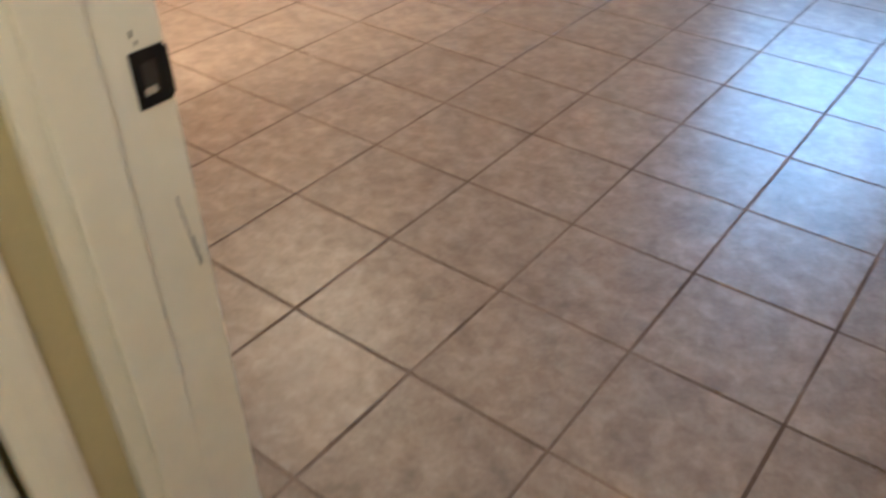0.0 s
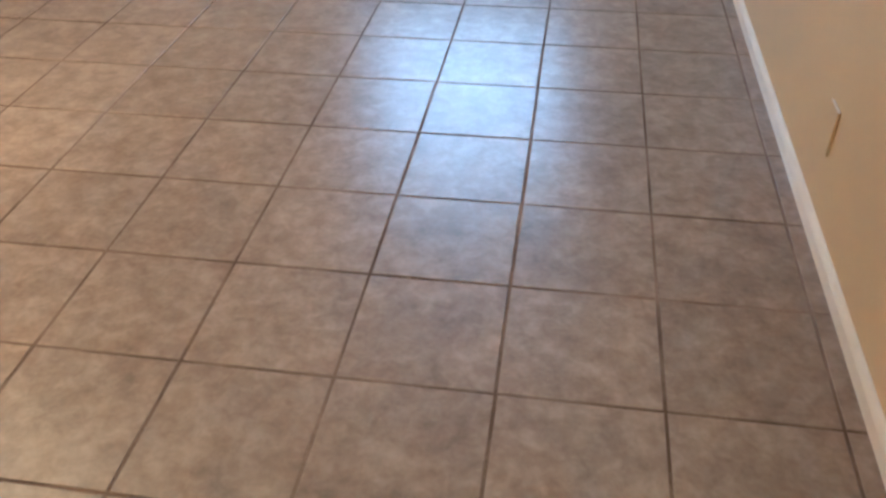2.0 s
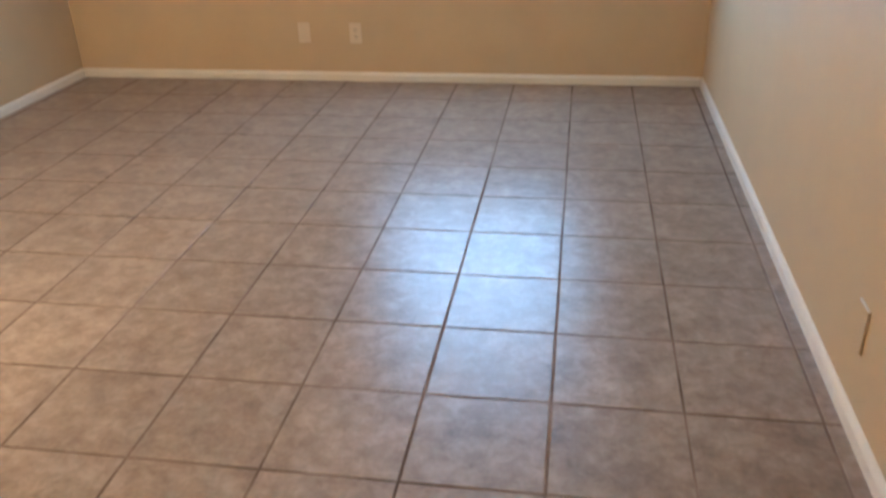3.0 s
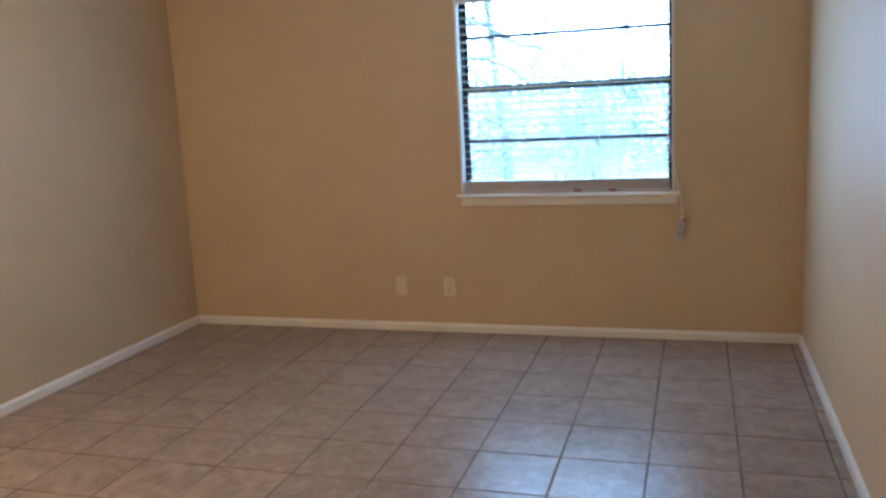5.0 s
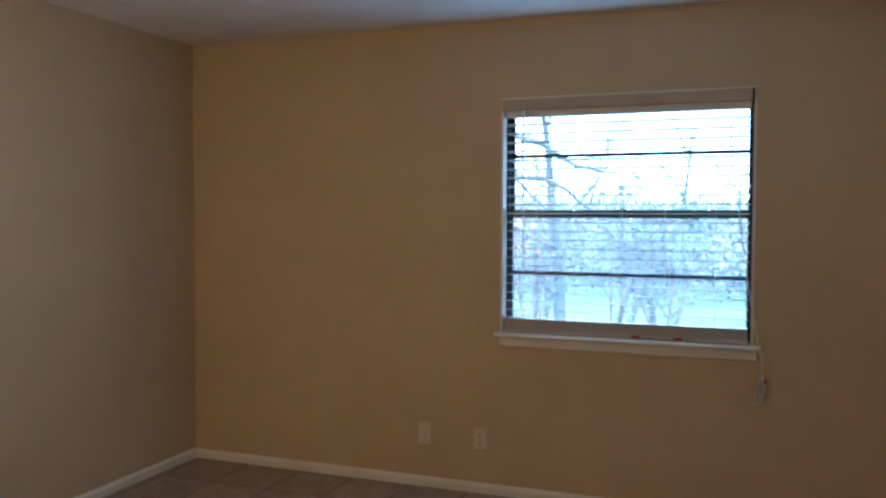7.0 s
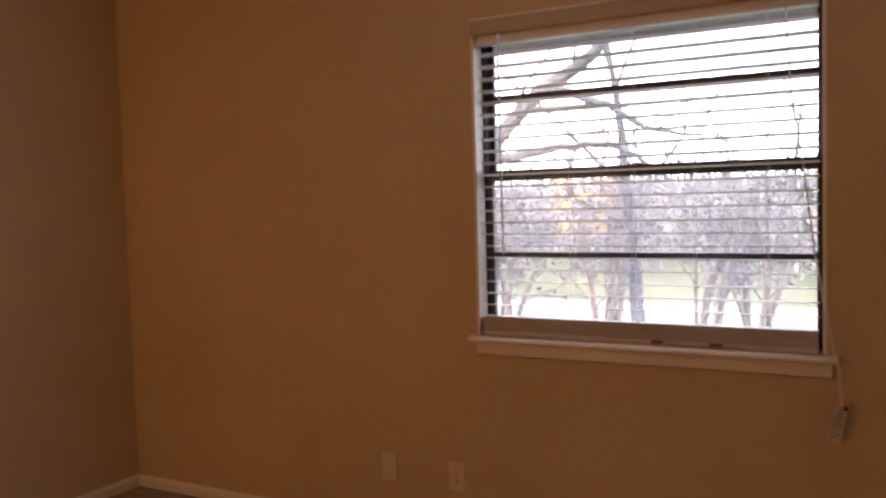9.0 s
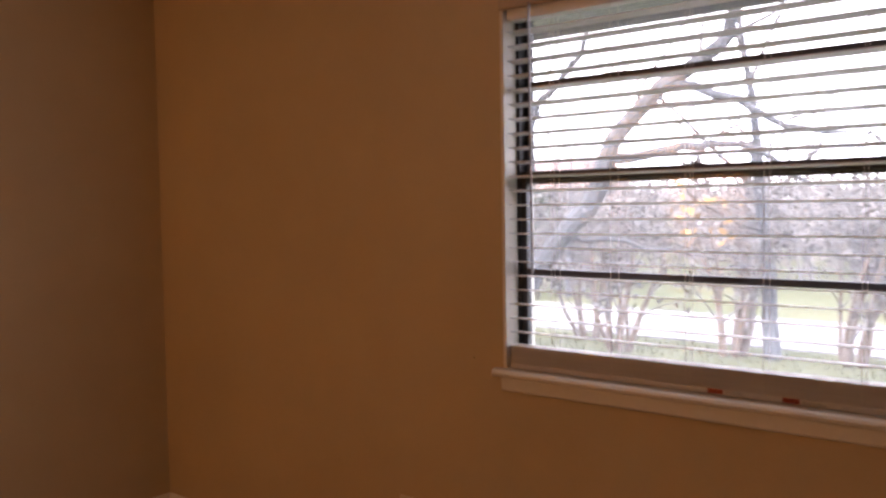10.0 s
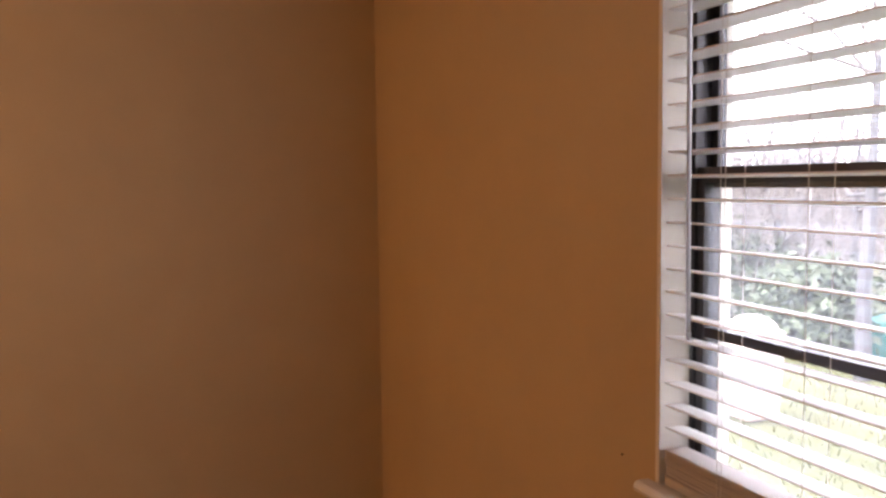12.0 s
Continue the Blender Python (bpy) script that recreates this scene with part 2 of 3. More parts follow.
# ---- helpers for meshes ----
def box(bm, x0, x1, y0, y1, z0, z1, bevel=0.0, segments=2):
    made = bmesh.ops.create_cube(bm, size=1.0)["verts"]
    for v in made:
        v.co = Vector(((x0 + x1) / 2 + v.co.x * (x1 - x0), (y0 + y1) / 2 + v.co.y * (y1 - y0), (z0 + z1) / 2 + v.co.z * (z1 - z0)))
    if bevel:
        edges = list({e for v in made for e in v.link_edges})
        bmesh.ops.bevel(bm, geom=edges, offset=bevel, segments=segments, affect="EDGES", profile=0.5)
    return bm


def boxes(*rows, bevel=0.0):
    bm = bmesh.new()
    for r in rows:
        box(bm, *r, bevel=bevel)
    return bm


def cylinder(bm, a, b, r0, r1=None, n=16):
    a, b = Vector(a), Vector(b)
    m = Matrix.Translation((a + b) / 2) @ (b - a).to_track_quat("Z", "Y").to_matrix().to_4x4()
    bmesh.ops.create_cone(bm, cap_ends=True, segments=n, radius1=r0, radius2=r0 if r1 is None else r1, depth=(b - a).length, matrix=m)
    return bm


def profile(bm, outline, a, b, out, up=(0, 0, 1)):
    """Sweeps an outline of (outwards, upwards) pairs from a to b."""
    a, b, out, up = Vector(a), Vector(b), Vector(out), Vector(up)
    ring0 = [bm.verts.new(a + out * u + up * v) for u, v in outline]
    ring1 = [bm.verts.new(b + out * u + up * v) for u, v in outline]
    k = len(outline)
    for i in range(k):
        bm.faces.new((ring0[i], ring0[(i + 1) % k], ring1[(i + 1) % k], ring1[i]))
    bm.faces.new(ring0[::-1])
    bm.faces.new(ring1)
    bmesh.ops.recalc_face_normals(bm, faces=bm.faces)
    return bm


def mesh_of(name, bm, material, smooth=False):
    me = bpy.data.meshes.new(name)
    bm.to_mesh(me)
    bm.free()
    me.materials.append(material)
    if smooth:
        for f in me.polygons:
            f.use_smooth = True
    return me


def part(name, bm, material, parent, label="", smooth=False):
    ob = new(name, mesh_of(name, bm, material, smooth))
    ob.parent = parent
    return tagged(ob, label)


def thing(name, bm, material, label, category, kind="", group="", smooth=False):
    return tagged(new(name, mesh_of(name, bm, material, smooth)), label, category, group, kind)


def root(name, place, label, category, kind="", group=""):
    ob = new(name)
    ob.location = place
    ob.empty_display_size = 0.1
    return tagged(ob, label, category, group, kind)


class Soup:
    """Gathers tubes and leaf quads into one mesh quickly."""

    def __init__(self):
        self.points, self.faces = [], []

    def tube(self, path, radii, n=6):
        start = len(self.points)
        k = len(path)
        for i, p in enumerate(path):
            along = (path[min(i + 1, k - 1)] - path[max(i - 1, 0)]).normalized()
            side = along.cross(Vector((0.31, 0.87, 0.38))).normalized()
            other = along.cross(side)
            for j in range(n):
                a = 2 * math.pi * j / n
                self.points.append(p + (side * math.cos(a) + other * math.sin(a)) * radii[i])
        for i in range(k - 1):
            for j in range(n):
                q = start + i * n
                self.faces.append((q + j, q + (j + 1) % n, q + n + (j + 1) % n, q + n + j))
        self.faces.append(tuple(start + (k - 1) * n + j for j in range(n)))

    def leaf(self, p, size, rng):
        a = Vector((rng.uniform(-1, 1), rng.uniform(-1, 1), rng.uniform(-1, 1))).normalized() * size
        b = a.cross(Vector((rng.uniform(-1, 1), rng.uniform(-1, 1), rng.uniform(-1, 1)))).normalized() * size * 0.5
        s = len(self.points)
        self.points += [p - a, p + b, p + a, p - b]
        self.faces.append((s, s + 1, s + 2, s + 3))

    def build(self, name, material, parent=None, label=""):
        me = bpy.data.meshes.new(name)
        me.from_pydata([tuple(p) for p in self.points], [], self.faces)
        me.update()
        me.materials.append(material)
        ob = new(name, me)
        ob.parent = parent
        return tagged(ob, label)


def wander(rng, start, heading, length, steps, wobble, rise=0.0):
    path, d = [Vector(start)], Vector(heading).normalized()
    for _ in range(steps):
        d = (d + Vector((rng.uniform(-1, 1), rng.uniform(-1, 1), rng.uniform(-1, 1) + rise)) * wobble).normalized()
        path.append(path[-1] + d * length / steps)
    return path


def spray(soup, rng, path, radius, depth, ends, spread=0.9, ratio=0.62, count=4, reach=0.55, first=0.35):
    """Side branches along a path, and theirs in turn."""
    if depth == 0:
        ends.append(path[-1])
        ends.append(path[len(path) // 2])
        return
    length = sum((path[i + 1] - path[i]).length for i in range(len(path) - 1))
    for _ in range(count):
        s = rng.uniform(first, 1.0)
        i = min(int(s * (len(path) - 1)), len(path) - 2)
        p = path[i].lerp(path[i + 1], s * (len(path) - 1) - i)
        along = (path[i + 1] - path[i]).normalized()
        aside = Vector((rng.uniform(-1, 1), rng.uniform(-1, 1), rng.uniform(-0.5, 1))).normalized()
        heading = (along + aside * spread).normalized()
        size = length * reach * rng.uniform(0.6, 1.2)
        child = wander(rng, p, heading, size, 5, 0.25, 0.1)
        r = radius * ratio * (1.15 - 0.6 * s)
        soup.tube(child, [max(0.003, r * (1 - 0.8 * q / 5)) for q in range(6)], 5 if depth > 1 else 4)
        spray(soup, rng, child, r, depth - 1, ends, spread, ratio, count, reach)


# ---- the structure ----
def build_structure():
    tagged(new("wall_north", mesh_of("wall_north", boxes(
        (XW - 0.15, WX0 - LINING, YN, YN + 0.17, GROUND - 0.1, H + 0.2),
        (WX1 + LINING, XE + 0.15, YN, YN + 0.17, GROUND - 0.1, H + 0.2),
        (WX0 - LINING, WX1 + LINING, YN, YN + 0.17, GROUND - 0.1, WZ0 - 0.024),
        (WX0 - LINING, WX1 + LINING, YN, YN + 0.17, WZ1 + LINING, H + 0.2)), WALL)), "tan painted bedroom wall with a window opening", "wall", kind="structure")
    tagged(new("wall_east", mesh_of("wall_east", boxes((XE, XE + 0.15, HALL_Y - 0.15, YN, GROUND - 0.1, H + 0.2)), WALL)),
           "plain tan painted wall", "wall", kind="structure")
    tagged(new("wall_west", mesh_of("wall_west", boxes((XW - 0.15, XW, HALL_Y - 0.15, YN, GROUND - 0.1, H + 0.2)), WALL)),
           "plain tan painted wall", "wall", kind="structure")
    j = 0.018
    tagged(new("wall_south", mesh_of("wall_south", boxes(
        (XW, BX0 - j, YH, YS, 0, H), (BX0 - j, BX1 + j, YH, YS, DH + j, H), (BX1 + j, DX0 - j, YH, YS, 0, H),
        (DX0 - j, DX1 + j, YH, YS, DH + j, H), (DX1 + j, XE, YH, YS, 0, H)), WALL)),
        "tan painted wall with a door opening", "wall", kind="structure")
    for name, row in (("wall_hall_south", (-0.10, XE, HALL_Y - 0.15, HALL_Y, 0, H)), ("wall_hall_stub", (-0.10, 0.135, -1.70, YH - 0.001, 0, H)),
                      ("wall_hall_header", (-0.10, 0.135, -2.52, -1.70, 2.05, H)), ("wall_hall_west", (-0.10, 0.135, HALL_Y, -2.52, 0, H)),
                      ("wall_hall_closet", (-0.10, 0.075, -2.52, -1.70, 0, 2.05))):
        tagged(new(name, mesh_of(name, boxes(row), HALL_WALL)), "plain yellowish tan hall wall", "wall", kind="structure")
    # unseen side room, added to house the light that shapes the floor patch
    for name, row in (("wall_side_south", (XW, -0.10, BY - 0.15, BY, 0, H)), ("wall_side_east", (-1.30, -1.18, BY, YH - 0.001, 0, H))):
        tagged(new(name, mesh_of(name, boxes(row), WALL)), "plain tan wall of the added, unseen side room", "wall", kind="structure")
    tagged(new("ceiling", mesh_of("ceiling", boxes((XW, XE, HALL_Y, YN, H, H + 0.2)), CEILING)),
           "white textured ceiling", "ceiling", kind="structure")


def build_eave():
    """The overhanging roof edge outside, above the window."""
    eave = root("roof_eave", (0, YN + 0.17, EAVE_Z), "blue grey painted roof eave with a board fascia", "eave", kind="structure")
    depth = EAVE_Y - YN - 0.17
    part("soffit", boxes((XW - 0.6, XE + 0.6, 0.001, depth - 0.026, 0.03, 0.045)), EAVE, eave)
    part("fascia", boxes((XW - 0.6, XE + 0.6, depth - 0.025, depth, 0.0, 0.16), bevel=0.002), EAVE, eave)
    part("drip_edge", boxes((XW - 0.6, XE + 0.6, depth - 0.06, depth + 0.02, 0.161, 0.17)), STEEL, eave, "metal drip edge")


def baseboard_run(name, a, b, out):
    shape = [(0, 0), (0.013, 0), (0.013, 0.036), (0.010, 0.044), (0.0065, 0.050), (0.004, 0.053), (0, 0.054)]
    bm = profile(bmesh.new(), shape, a, b, out)
    tagged(new(name, mesh_of(name, bm, TRIM)), "white painted wooden baseboard along the tan wall", "baseboard", kind="structure")


def build_baseboards():
    baseboard_run("baseboard_north", (XW + 0.0135, YN, 0.0), (XE - 0.0135, YN, 0.0), (0, -1, 0))
    baseboard_run("baseboard_east", (XE, YS, 0.0), (XE, YN, 0.0), (-1, 0, 0))
    baseboard_run("baseboard_west", (XW, YN, 0.0), (XW, YS, 0.0), (1, 0, 0))
    baseboard_run("baseboard_south", (BX1 + 0.02, YS, 0.0), (DX0 - 0.02, YS, 0.0), (0, 1, 0))
    baseboard_run("baseboard_south_west", (XW + 0.0135, YS, 0.0), (BX0 - 0.02, YS, 0.0), (0, 1, 0))


def build_doorway():
    frame_1 = root("door_frame_1", ((DX0 + DX1) / 2, (YS + YH) / 2, 0), "worn cream painted door frame with a black strike plate", "door frame", kind="structure")
    at = Matrix.Translation(frame_1.location).inverted()

    def piece(name, bm, material, label="", smooth=False):
        bm.transform(at)
        return part(name, bm, material, frame_1, label, smooth)
    j = 0.018
    y0, y1 = YH - 0.001, YS + 0.001
    left = piece("jamb", box(bmesh.new(), DX0 - j, DX0, y0, y1, 0, DH, 0.002), JAMB, "cream jamb with scuffs")
    piece("jamb", box(bmesh.new(), DX1, DX1 + j, y0, y1, 0, DH, 0.002), JAMB)
    piece("head_jamb", box(bmesh.new(), DX0 - j, DX1 + j, y0, y1, DH, DH + j, 0.002), JAMB)
    piece("door_stop", box(bmesh.new(), DX0, DX0 + 0.011, YH + 0.020, YH + 0.078, 0, DH, 0.003), JAMB)
    piece("door_stop", box(bmesh.new(), DX1 - 0.011, DX1, YH + 0.020, YH + 0.078, 0, DH, 0.003), JAMB)
    piece("door_stop", box(bmesh.new(), DX0 + 0.011, DX1 - 0.011, YH + 0.020, YH + 0.078, DH - 0.011, DH, 0.003), JAMB)
    shape = [(0, 0), (0.010, 0), (0.012, 0.012), (0.016, 0.020), (0.017, 0.045), (0.015, 0.055), (0, 0.057)]
    for x, way in ((DX1 + 0.012, 1),):
        piece("casing", profile(bmesh.new(), shape, (x, YH - 0.004, 0), (x, YH - 0.004, DH + 0.07), (0, -1, 0), (way, 0, 0)), TRIM)
    piece("casing", profile(bmesh.new(), shape, (DX0, YH - 0.004, DH + 0.012), (DX1 + 0.012, YH - 0.004, DH + 0.012), (0, -1, 0)), TRIM)
    # strike plate with its hole and lip
    plate = boxes((DX0, DX0 + 0.002, YS - 0.039, YS - 0.0015, 0.885, 0.941), bevel=0.0008)
    box(plate, DX0 - 0.006, DX0 + 0.0018, YS - 0.0022, YS + 0.002, 0.889, 0.937, 0.0006)
    strike = piece("strike_plate", plate, STRIKE, "black metal strike plate")
    hole = boxes((DX0 + 0.002, DX0 + 0.0026, YS - 0.029, YS - 0.014, 0.897, 0.929))
    hole.transform(at)
    part("latch_hole", hole, HOLE, strike)
    # bright strip laid over the hole as its glint
    glint = boxes((DX0 + 0.0026, DX0 + 0.0036, YS - 0.031, YS - 0.018, 0.898, 0.905), bevel=0.0004)
    glint.transform(at)
    part("latch_lip", glint, STEEL, strike, "bright steel strip for the glint")
    # scuffs and chips in the paint
    for y, z, w, h in ((YS - 0.032, 0.954, 0.002, 0.006), (YS - 0.029, 0.946, 0.002, 0.004)):
        piece("paint_chip", boxes((DX0, DX0 + 0.0006, y, y + w, z, z + h)), HOLE)
    scuff = bmesh.new()
    for i in range(7):
        z = 0.782 - i * 0.0135
        box(scuff, DX0, DX0 + 0.0006, YS - 0.0235 + i * 0.0017, YS - 0.0215 + i * 0.0017 + (0.002 if i > 3 else 0), z - 0.013, z)
    piece("scuff_mark", scuff, INK, "dark scuff in the paint")

    # unseen doorway, added so its jamb cuts the edge of the warm patch
    frame_3 = root("door_frame_3", ((BX0 + BX1) / 2, (YS + YH) / 2, 0), "cream painted frame of the added, unseen side room doorway", "door frame", kind="structure")
    back = Matrix.Translation(frame_3.location).inverted()
    for name, row in (("jamb", (BX0 - j, BX0, y0, y1, 0, DH)), ("jamb", (BX1, BX1 + j, y0, y1, 0, DH)), ("head_jamb", (BX0 - j, BX1 + j, y0, y1, DH, DH + j))):
        bm = box(bmesh.new(), *row, 0.002)
        bm.transform(back)
        part(name, bm, JAMB, frame_3)

    slab = bmesh.new()
    box(slab, 0.0, 0.035, 0.0, 0.735, 0.012, DH - 0.004, 0.002)
    door = thing("door_1", slab, DOOR, "white painted door standing open against the wall", "door", kind="structure")
    door.matrix_basis = pose(0.885, YS + 0.012, 0, 0, 0, -1.0)
    for z in (0.22, 1.02, 1.80):
        part("hinge", cylinder(bmesh.new(), (-0.006, -0.004, z), (-0.006, -0.004, z + 0.09), 0.006, n=10), STEEL, door, "steel hinge", True)


def build_hall_door():
    frame_2 = root("door_frame_2", (0.135, -2.1, 0), "cream painted door frame in the hall", "door frame", kind="structure")
    at = Matrix.Translation(frame_2.location).inverted()
    shape = [(0, 0), (0.010, 0), (0.013, 0.014), (0.016, 0.022), (0.017, 0.046), (0.014, 0.056), (0, 0.058)]
    for y, way in ((-1.758, 1), (-2.462, -1)):
        bm = profile(bmesh.new(), shape, (0.135, y, 0), (0.135, y, 2.05), (1, 0, 0), (0, way, 0))
        bm.transform(at)
        part("casing", bm, JAMB, frame_2)
    bm = profile(bmesh.new(), shape, (0.135, -2.52, 2.05), (0.135, -1.70, 2.05), (1, 0, 0))
    bm.transform(at)
    part("casing", bm, JAMB, frame_2)
    door = thing("door_2", box(bmesh.new(), 0.09, 0.127, -2.455, -1.765, 0.012, 2.04, 0.003), JAMB, "closed cream painted hall door", "door", kind="structure")
    part("hinge", cylinder(bmesh.new(), (0.133, -1.7615, 0.42), (0.133, -1.7615, 0.51), 0.006, n=10), JAMB, door, "painted hinge", True)


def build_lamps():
    # unseen fixtures; those of room and side room only go with the added fills
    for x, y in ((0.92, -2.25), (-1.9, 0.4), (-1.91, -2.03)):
        dome = root("unseen_ceiling_light", (x, y, H), "unseen flush ceiling lamp with a steel rim", "lamp")
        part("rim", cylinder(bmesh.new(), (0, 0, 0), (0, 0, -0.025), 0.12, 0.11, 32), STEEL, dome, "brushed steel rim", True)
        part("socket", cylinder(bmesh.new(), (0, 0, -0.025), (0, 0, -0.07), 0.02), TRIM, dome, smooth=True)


# ---- the window ----
def build_window():
    win = root("window_1", ((WX0 + WX1) / 2, YN + 0.1, WZ0), "single hung window with dark bronze aluminium sashes", "window", kind="structure")
    at = Matrix.Translation(win.location).inverted()

    def piece(name, bm, material, parent=win, label="", smooth=False):
        bm.transform(at)
        return part(name, bm, material, parent, label, smooth)
    t = LINING
    # white boards lining the opening
    piece("reveal", boxes((WX0 - t, WX0, YN - 0.001, YN + 0.17, WZ0, WZ1), bevel=0.001), TRIM, label="white painted reveal board")
    piece("reveal", boxes((WX1, WX1 + t, YN - 0.001, YN + 0.17, WZ0, WZ1), bevel=0.001), TRIM)
    piece("reveal", boxes((WX0 - t, WX1 + t, YN - 0.001, YN + 0.17, WZ1, WZ1 + t), bevel=0.001), TRIM)
    # stool with rounded nose and horns, and the apron under it
    nose = [(-0.06, 0), (0.028, 0), (0.034, 0.004), (0.037, 0.012), (0.034, 0.020), (0.028, 0.024), (-0.06, 0.024)]
    stool = profile(bmesh.new(), [(u if u > 0 else 0.001, v) for u, v in nose], (-0.852, YN, WZ0 - 0.024), (0.419, YN, WZ0 - 0.024), (0, -1, 0))
    box(stool, WX0 - t, WX1 + t, YN + 0.002, YN + 0.17, WZ0 - 0.0235, WZ0 - 0.0005)
    piece("window_sill", stool, TRIM, label="white painted stool with rounded nose")
    apron = profile(bmesh.new(), [(0, 0), (0.010, 0), (0.015, 0.006), (0.016, 0.039), (0.014, 0.046), (0, 0.046)],
                    (-0.828, YN, WZ0 - 0.071), (0.401, YN, WZ0 - 0.071), (0, -1, 0))
    piece("apron", apron, TRIM)
    # aluminium frame and sashes
    a, b = WX0, WX1
    ya, yb = YN + 0.069, YN + 0.135
    z0, z1 = WZ0 + 0.001, WZ1
    piece("window_frame", boxes((a, a + 0.012, ya, yb, z0, z1), (b - 0.010, b, ya, yb, z0, z1),
                                (a + 0.012, b - 0.010, ya, yb, z0, z0 + 0.02), (a + 0.012, b - 0.010, ya, yb, z1 - 0.03, z1), bevel=0.0015), BRONZE, label="dark bronze frame")
    a, b = a + 0.012, b - 0.010

    def sash(name, y0, y1, low, high, bar, top, bottom):
        s = piece(name, boxes((a, a + 0.020, y0, y1, low, high), (b - 0.011, b, y0, y1, low, high),
                              (a + 0.020, b - 0.011, y0, y1, low, low + bottom), (a + 0.020, b - 0.011, y0, y1, high - top, high), bevel=0.0015), BRONZE)
        m = boxes((a + 0.020, b - 0.011, y0 + 0.003, y1 - 0.003, bar - 0.010, bar + 0.010), bevel=0.0015)
        piece("muntin", m, BRONZE, s)
        ym = (y0 + y1) / 2
        for lo, hi in ((low + bottom, bar - 0.010), (bar + 0.010, high - top)):
            pane = piece("pane", boxes((a + 0.018, b - 0.009, ym - 0.0015, ym + 0.0015, lo - 0.002, hi + 0.002)), GLASS, s, "clear glass")
            pane.visible_shadow = False
        return s
    sash("upper_sash", YN + 0.105, YN + 0.129, 1.432, z1 - 0.03, 1.749, 0.02, 0.032)
    lower = sash("lower_sash", YN + 0.075, YN + 0.101, z0 + 0.02, 1.472, 1.151, 0.030, 0.030)
    latch = boxes((-0.258, -0.206, YN + 0.074, YN + 0.094, 1.472, 1.476), (-0.244, -0.222, YN + 0.076, YN + 0.088, 1.476, 1.481), bevel=0.002)
    piece("sash_lock", latch, BRONZE, lower, "dark sash lock")


def build_blind():
    x0, x1, yc = WX0 + 0.012, WX1 - 0.012, YN + 0.029
    blind = root("window_blind", (-0.2, yc, WZ1), "white two inch slatted blind, lowered with open slats", "blind")
    at = Matrix.Translation(blind.location).inverted()

    def piece(name, bm, material, parent=blind, label="", smooth=False):
        bm.transform(at)
        return part(name, bm, material, parent, label, smooth)
    piece("headrail", boxes((x0, x1, yc - 0.024, yc + 0.026, 1.938, 2.019), bevel=0.002), VINYL)
    shape = [(0, 0), (0.006, 0), (0.010, 0.006), (0.010, 0.040), (0.006, 0.050), (0.007, 0.056), (0, 0.058)]
    piece("valance", profile(bmesh.new(), shape, (-0.820, YN - 0.011, 1.969), (0.366, YN - 0.011, 1.969), (0, -1, 0)), VALANCE, label="tan moulded valance")
    piece("valance_clip", boxes((0.358, 0.374, YN - 0.015, YN + 0.017, 1.992, 2.028), bevel=0.001), BRONZE, label="dark end bracket")
    # a slightly crowned slat, shared by all
    bm = bmesh.new()
    rows = []
    for i in range(5):
        u = -0.025 + 0.0125 * i
        crown = 0.0012 * (1 - (u / 0.025) ** 2)
        rows.append((u, crown))
    outline = [(u, c + 0.0014) for u, c in rows] + [(u, c - 0.0014) for u, c in rows[::-1]]
    profile(bm, outline, (x0 + 0.2, 0, 0), (x1 + 0.2, 0, 0), (0, 1, 0))
    slat_mesh = mesh_of("slat", bm, VINYL)
    z = 1.9013
    rng = random.Random(5)
    while z > 0.95:
        slat = new("slat", slat_mesh)
        slat.parent = blind
        slat.matrix_basis = pose(rng.uniform(-0.0015, 0.0015), 0, z - WZ1, -5.5 + rng.uniform(-1.2, 1.2), 0, 0) @ pose(0, 0, 0, 0, rng.uniform(-0.06, 0.06), 0)
        z -= 0.0447
    # spare slats stacked on the bottom rail
    z = WZ0 + 0.001
    rail = piece("bottom_rail", boxes((x0, x1, yc - 0.026, yc + 0.026, z, z + 0.019), bevel=0.003), DARK_VINYL, label="white bottom rail")
    z += 0.0195
    for i in range(16):
        s = piece("stacked_slat", boxes((x0 + rng.uniform(0, 0.004), x1 - rng.uniform(0, 0.004), yc - 0.025 + (dy := rng.uniform(-0.002, 0.002)), yc + 0.025 + dy, z, z + 0.0025), bevel=0.0005), DARK_VINYL)
        z += 0.0034
    # two stickers on the rail front
    for x in (-0.144, 0.052):
        tag = boxes((x - 0.022, x + 0.090, yc - 0.0268, yc - 0.0262, WZ0 + 0.004, WZ0 + 0.017))
        st = piece("sticker", tag, PAPER, rail, "small printed sticker")
        red = boxes((x - 0.022, x + 0.020, yc - 0.0274, yc - 0.0269, WZ0 + 0.005, WZ0 + 0.018))
        piece("sticker_mark", red, RED, rail, "red sticker patch")
        bars = boxes((x + 0.026, x + 0.085, yc - 0.0272, yc - 0.0269, WZ0 + 0.006, WZ0 + 0.0085), (x + 0.026, x + 0.074, yc - 0.0272, yc - 0.0269, WZ0 + 0.0115, WZ0 + 0.014))
        piece("print", bars, INK, rail)
    # ladder cords, front and back, and the lift cords
    for x, triple in ((-0.651, True), (-0.452, False), (-0.228, True), (-0.019, False), (0.214, False)):
        runs = [(x, yc - 0.0262), (x, yc + 0.0262)] + ([(x + 0.012, yc - 0.0262)] if triple else [])
        for cx, cy in runs:
            piece("ladder_cord", cylinder(bmesh.new(), (cx, cy, WZ0 + 0.02), (cx, cy, 1.98), 0.0008, n=5), CORD)
    wand = bmesh.new()
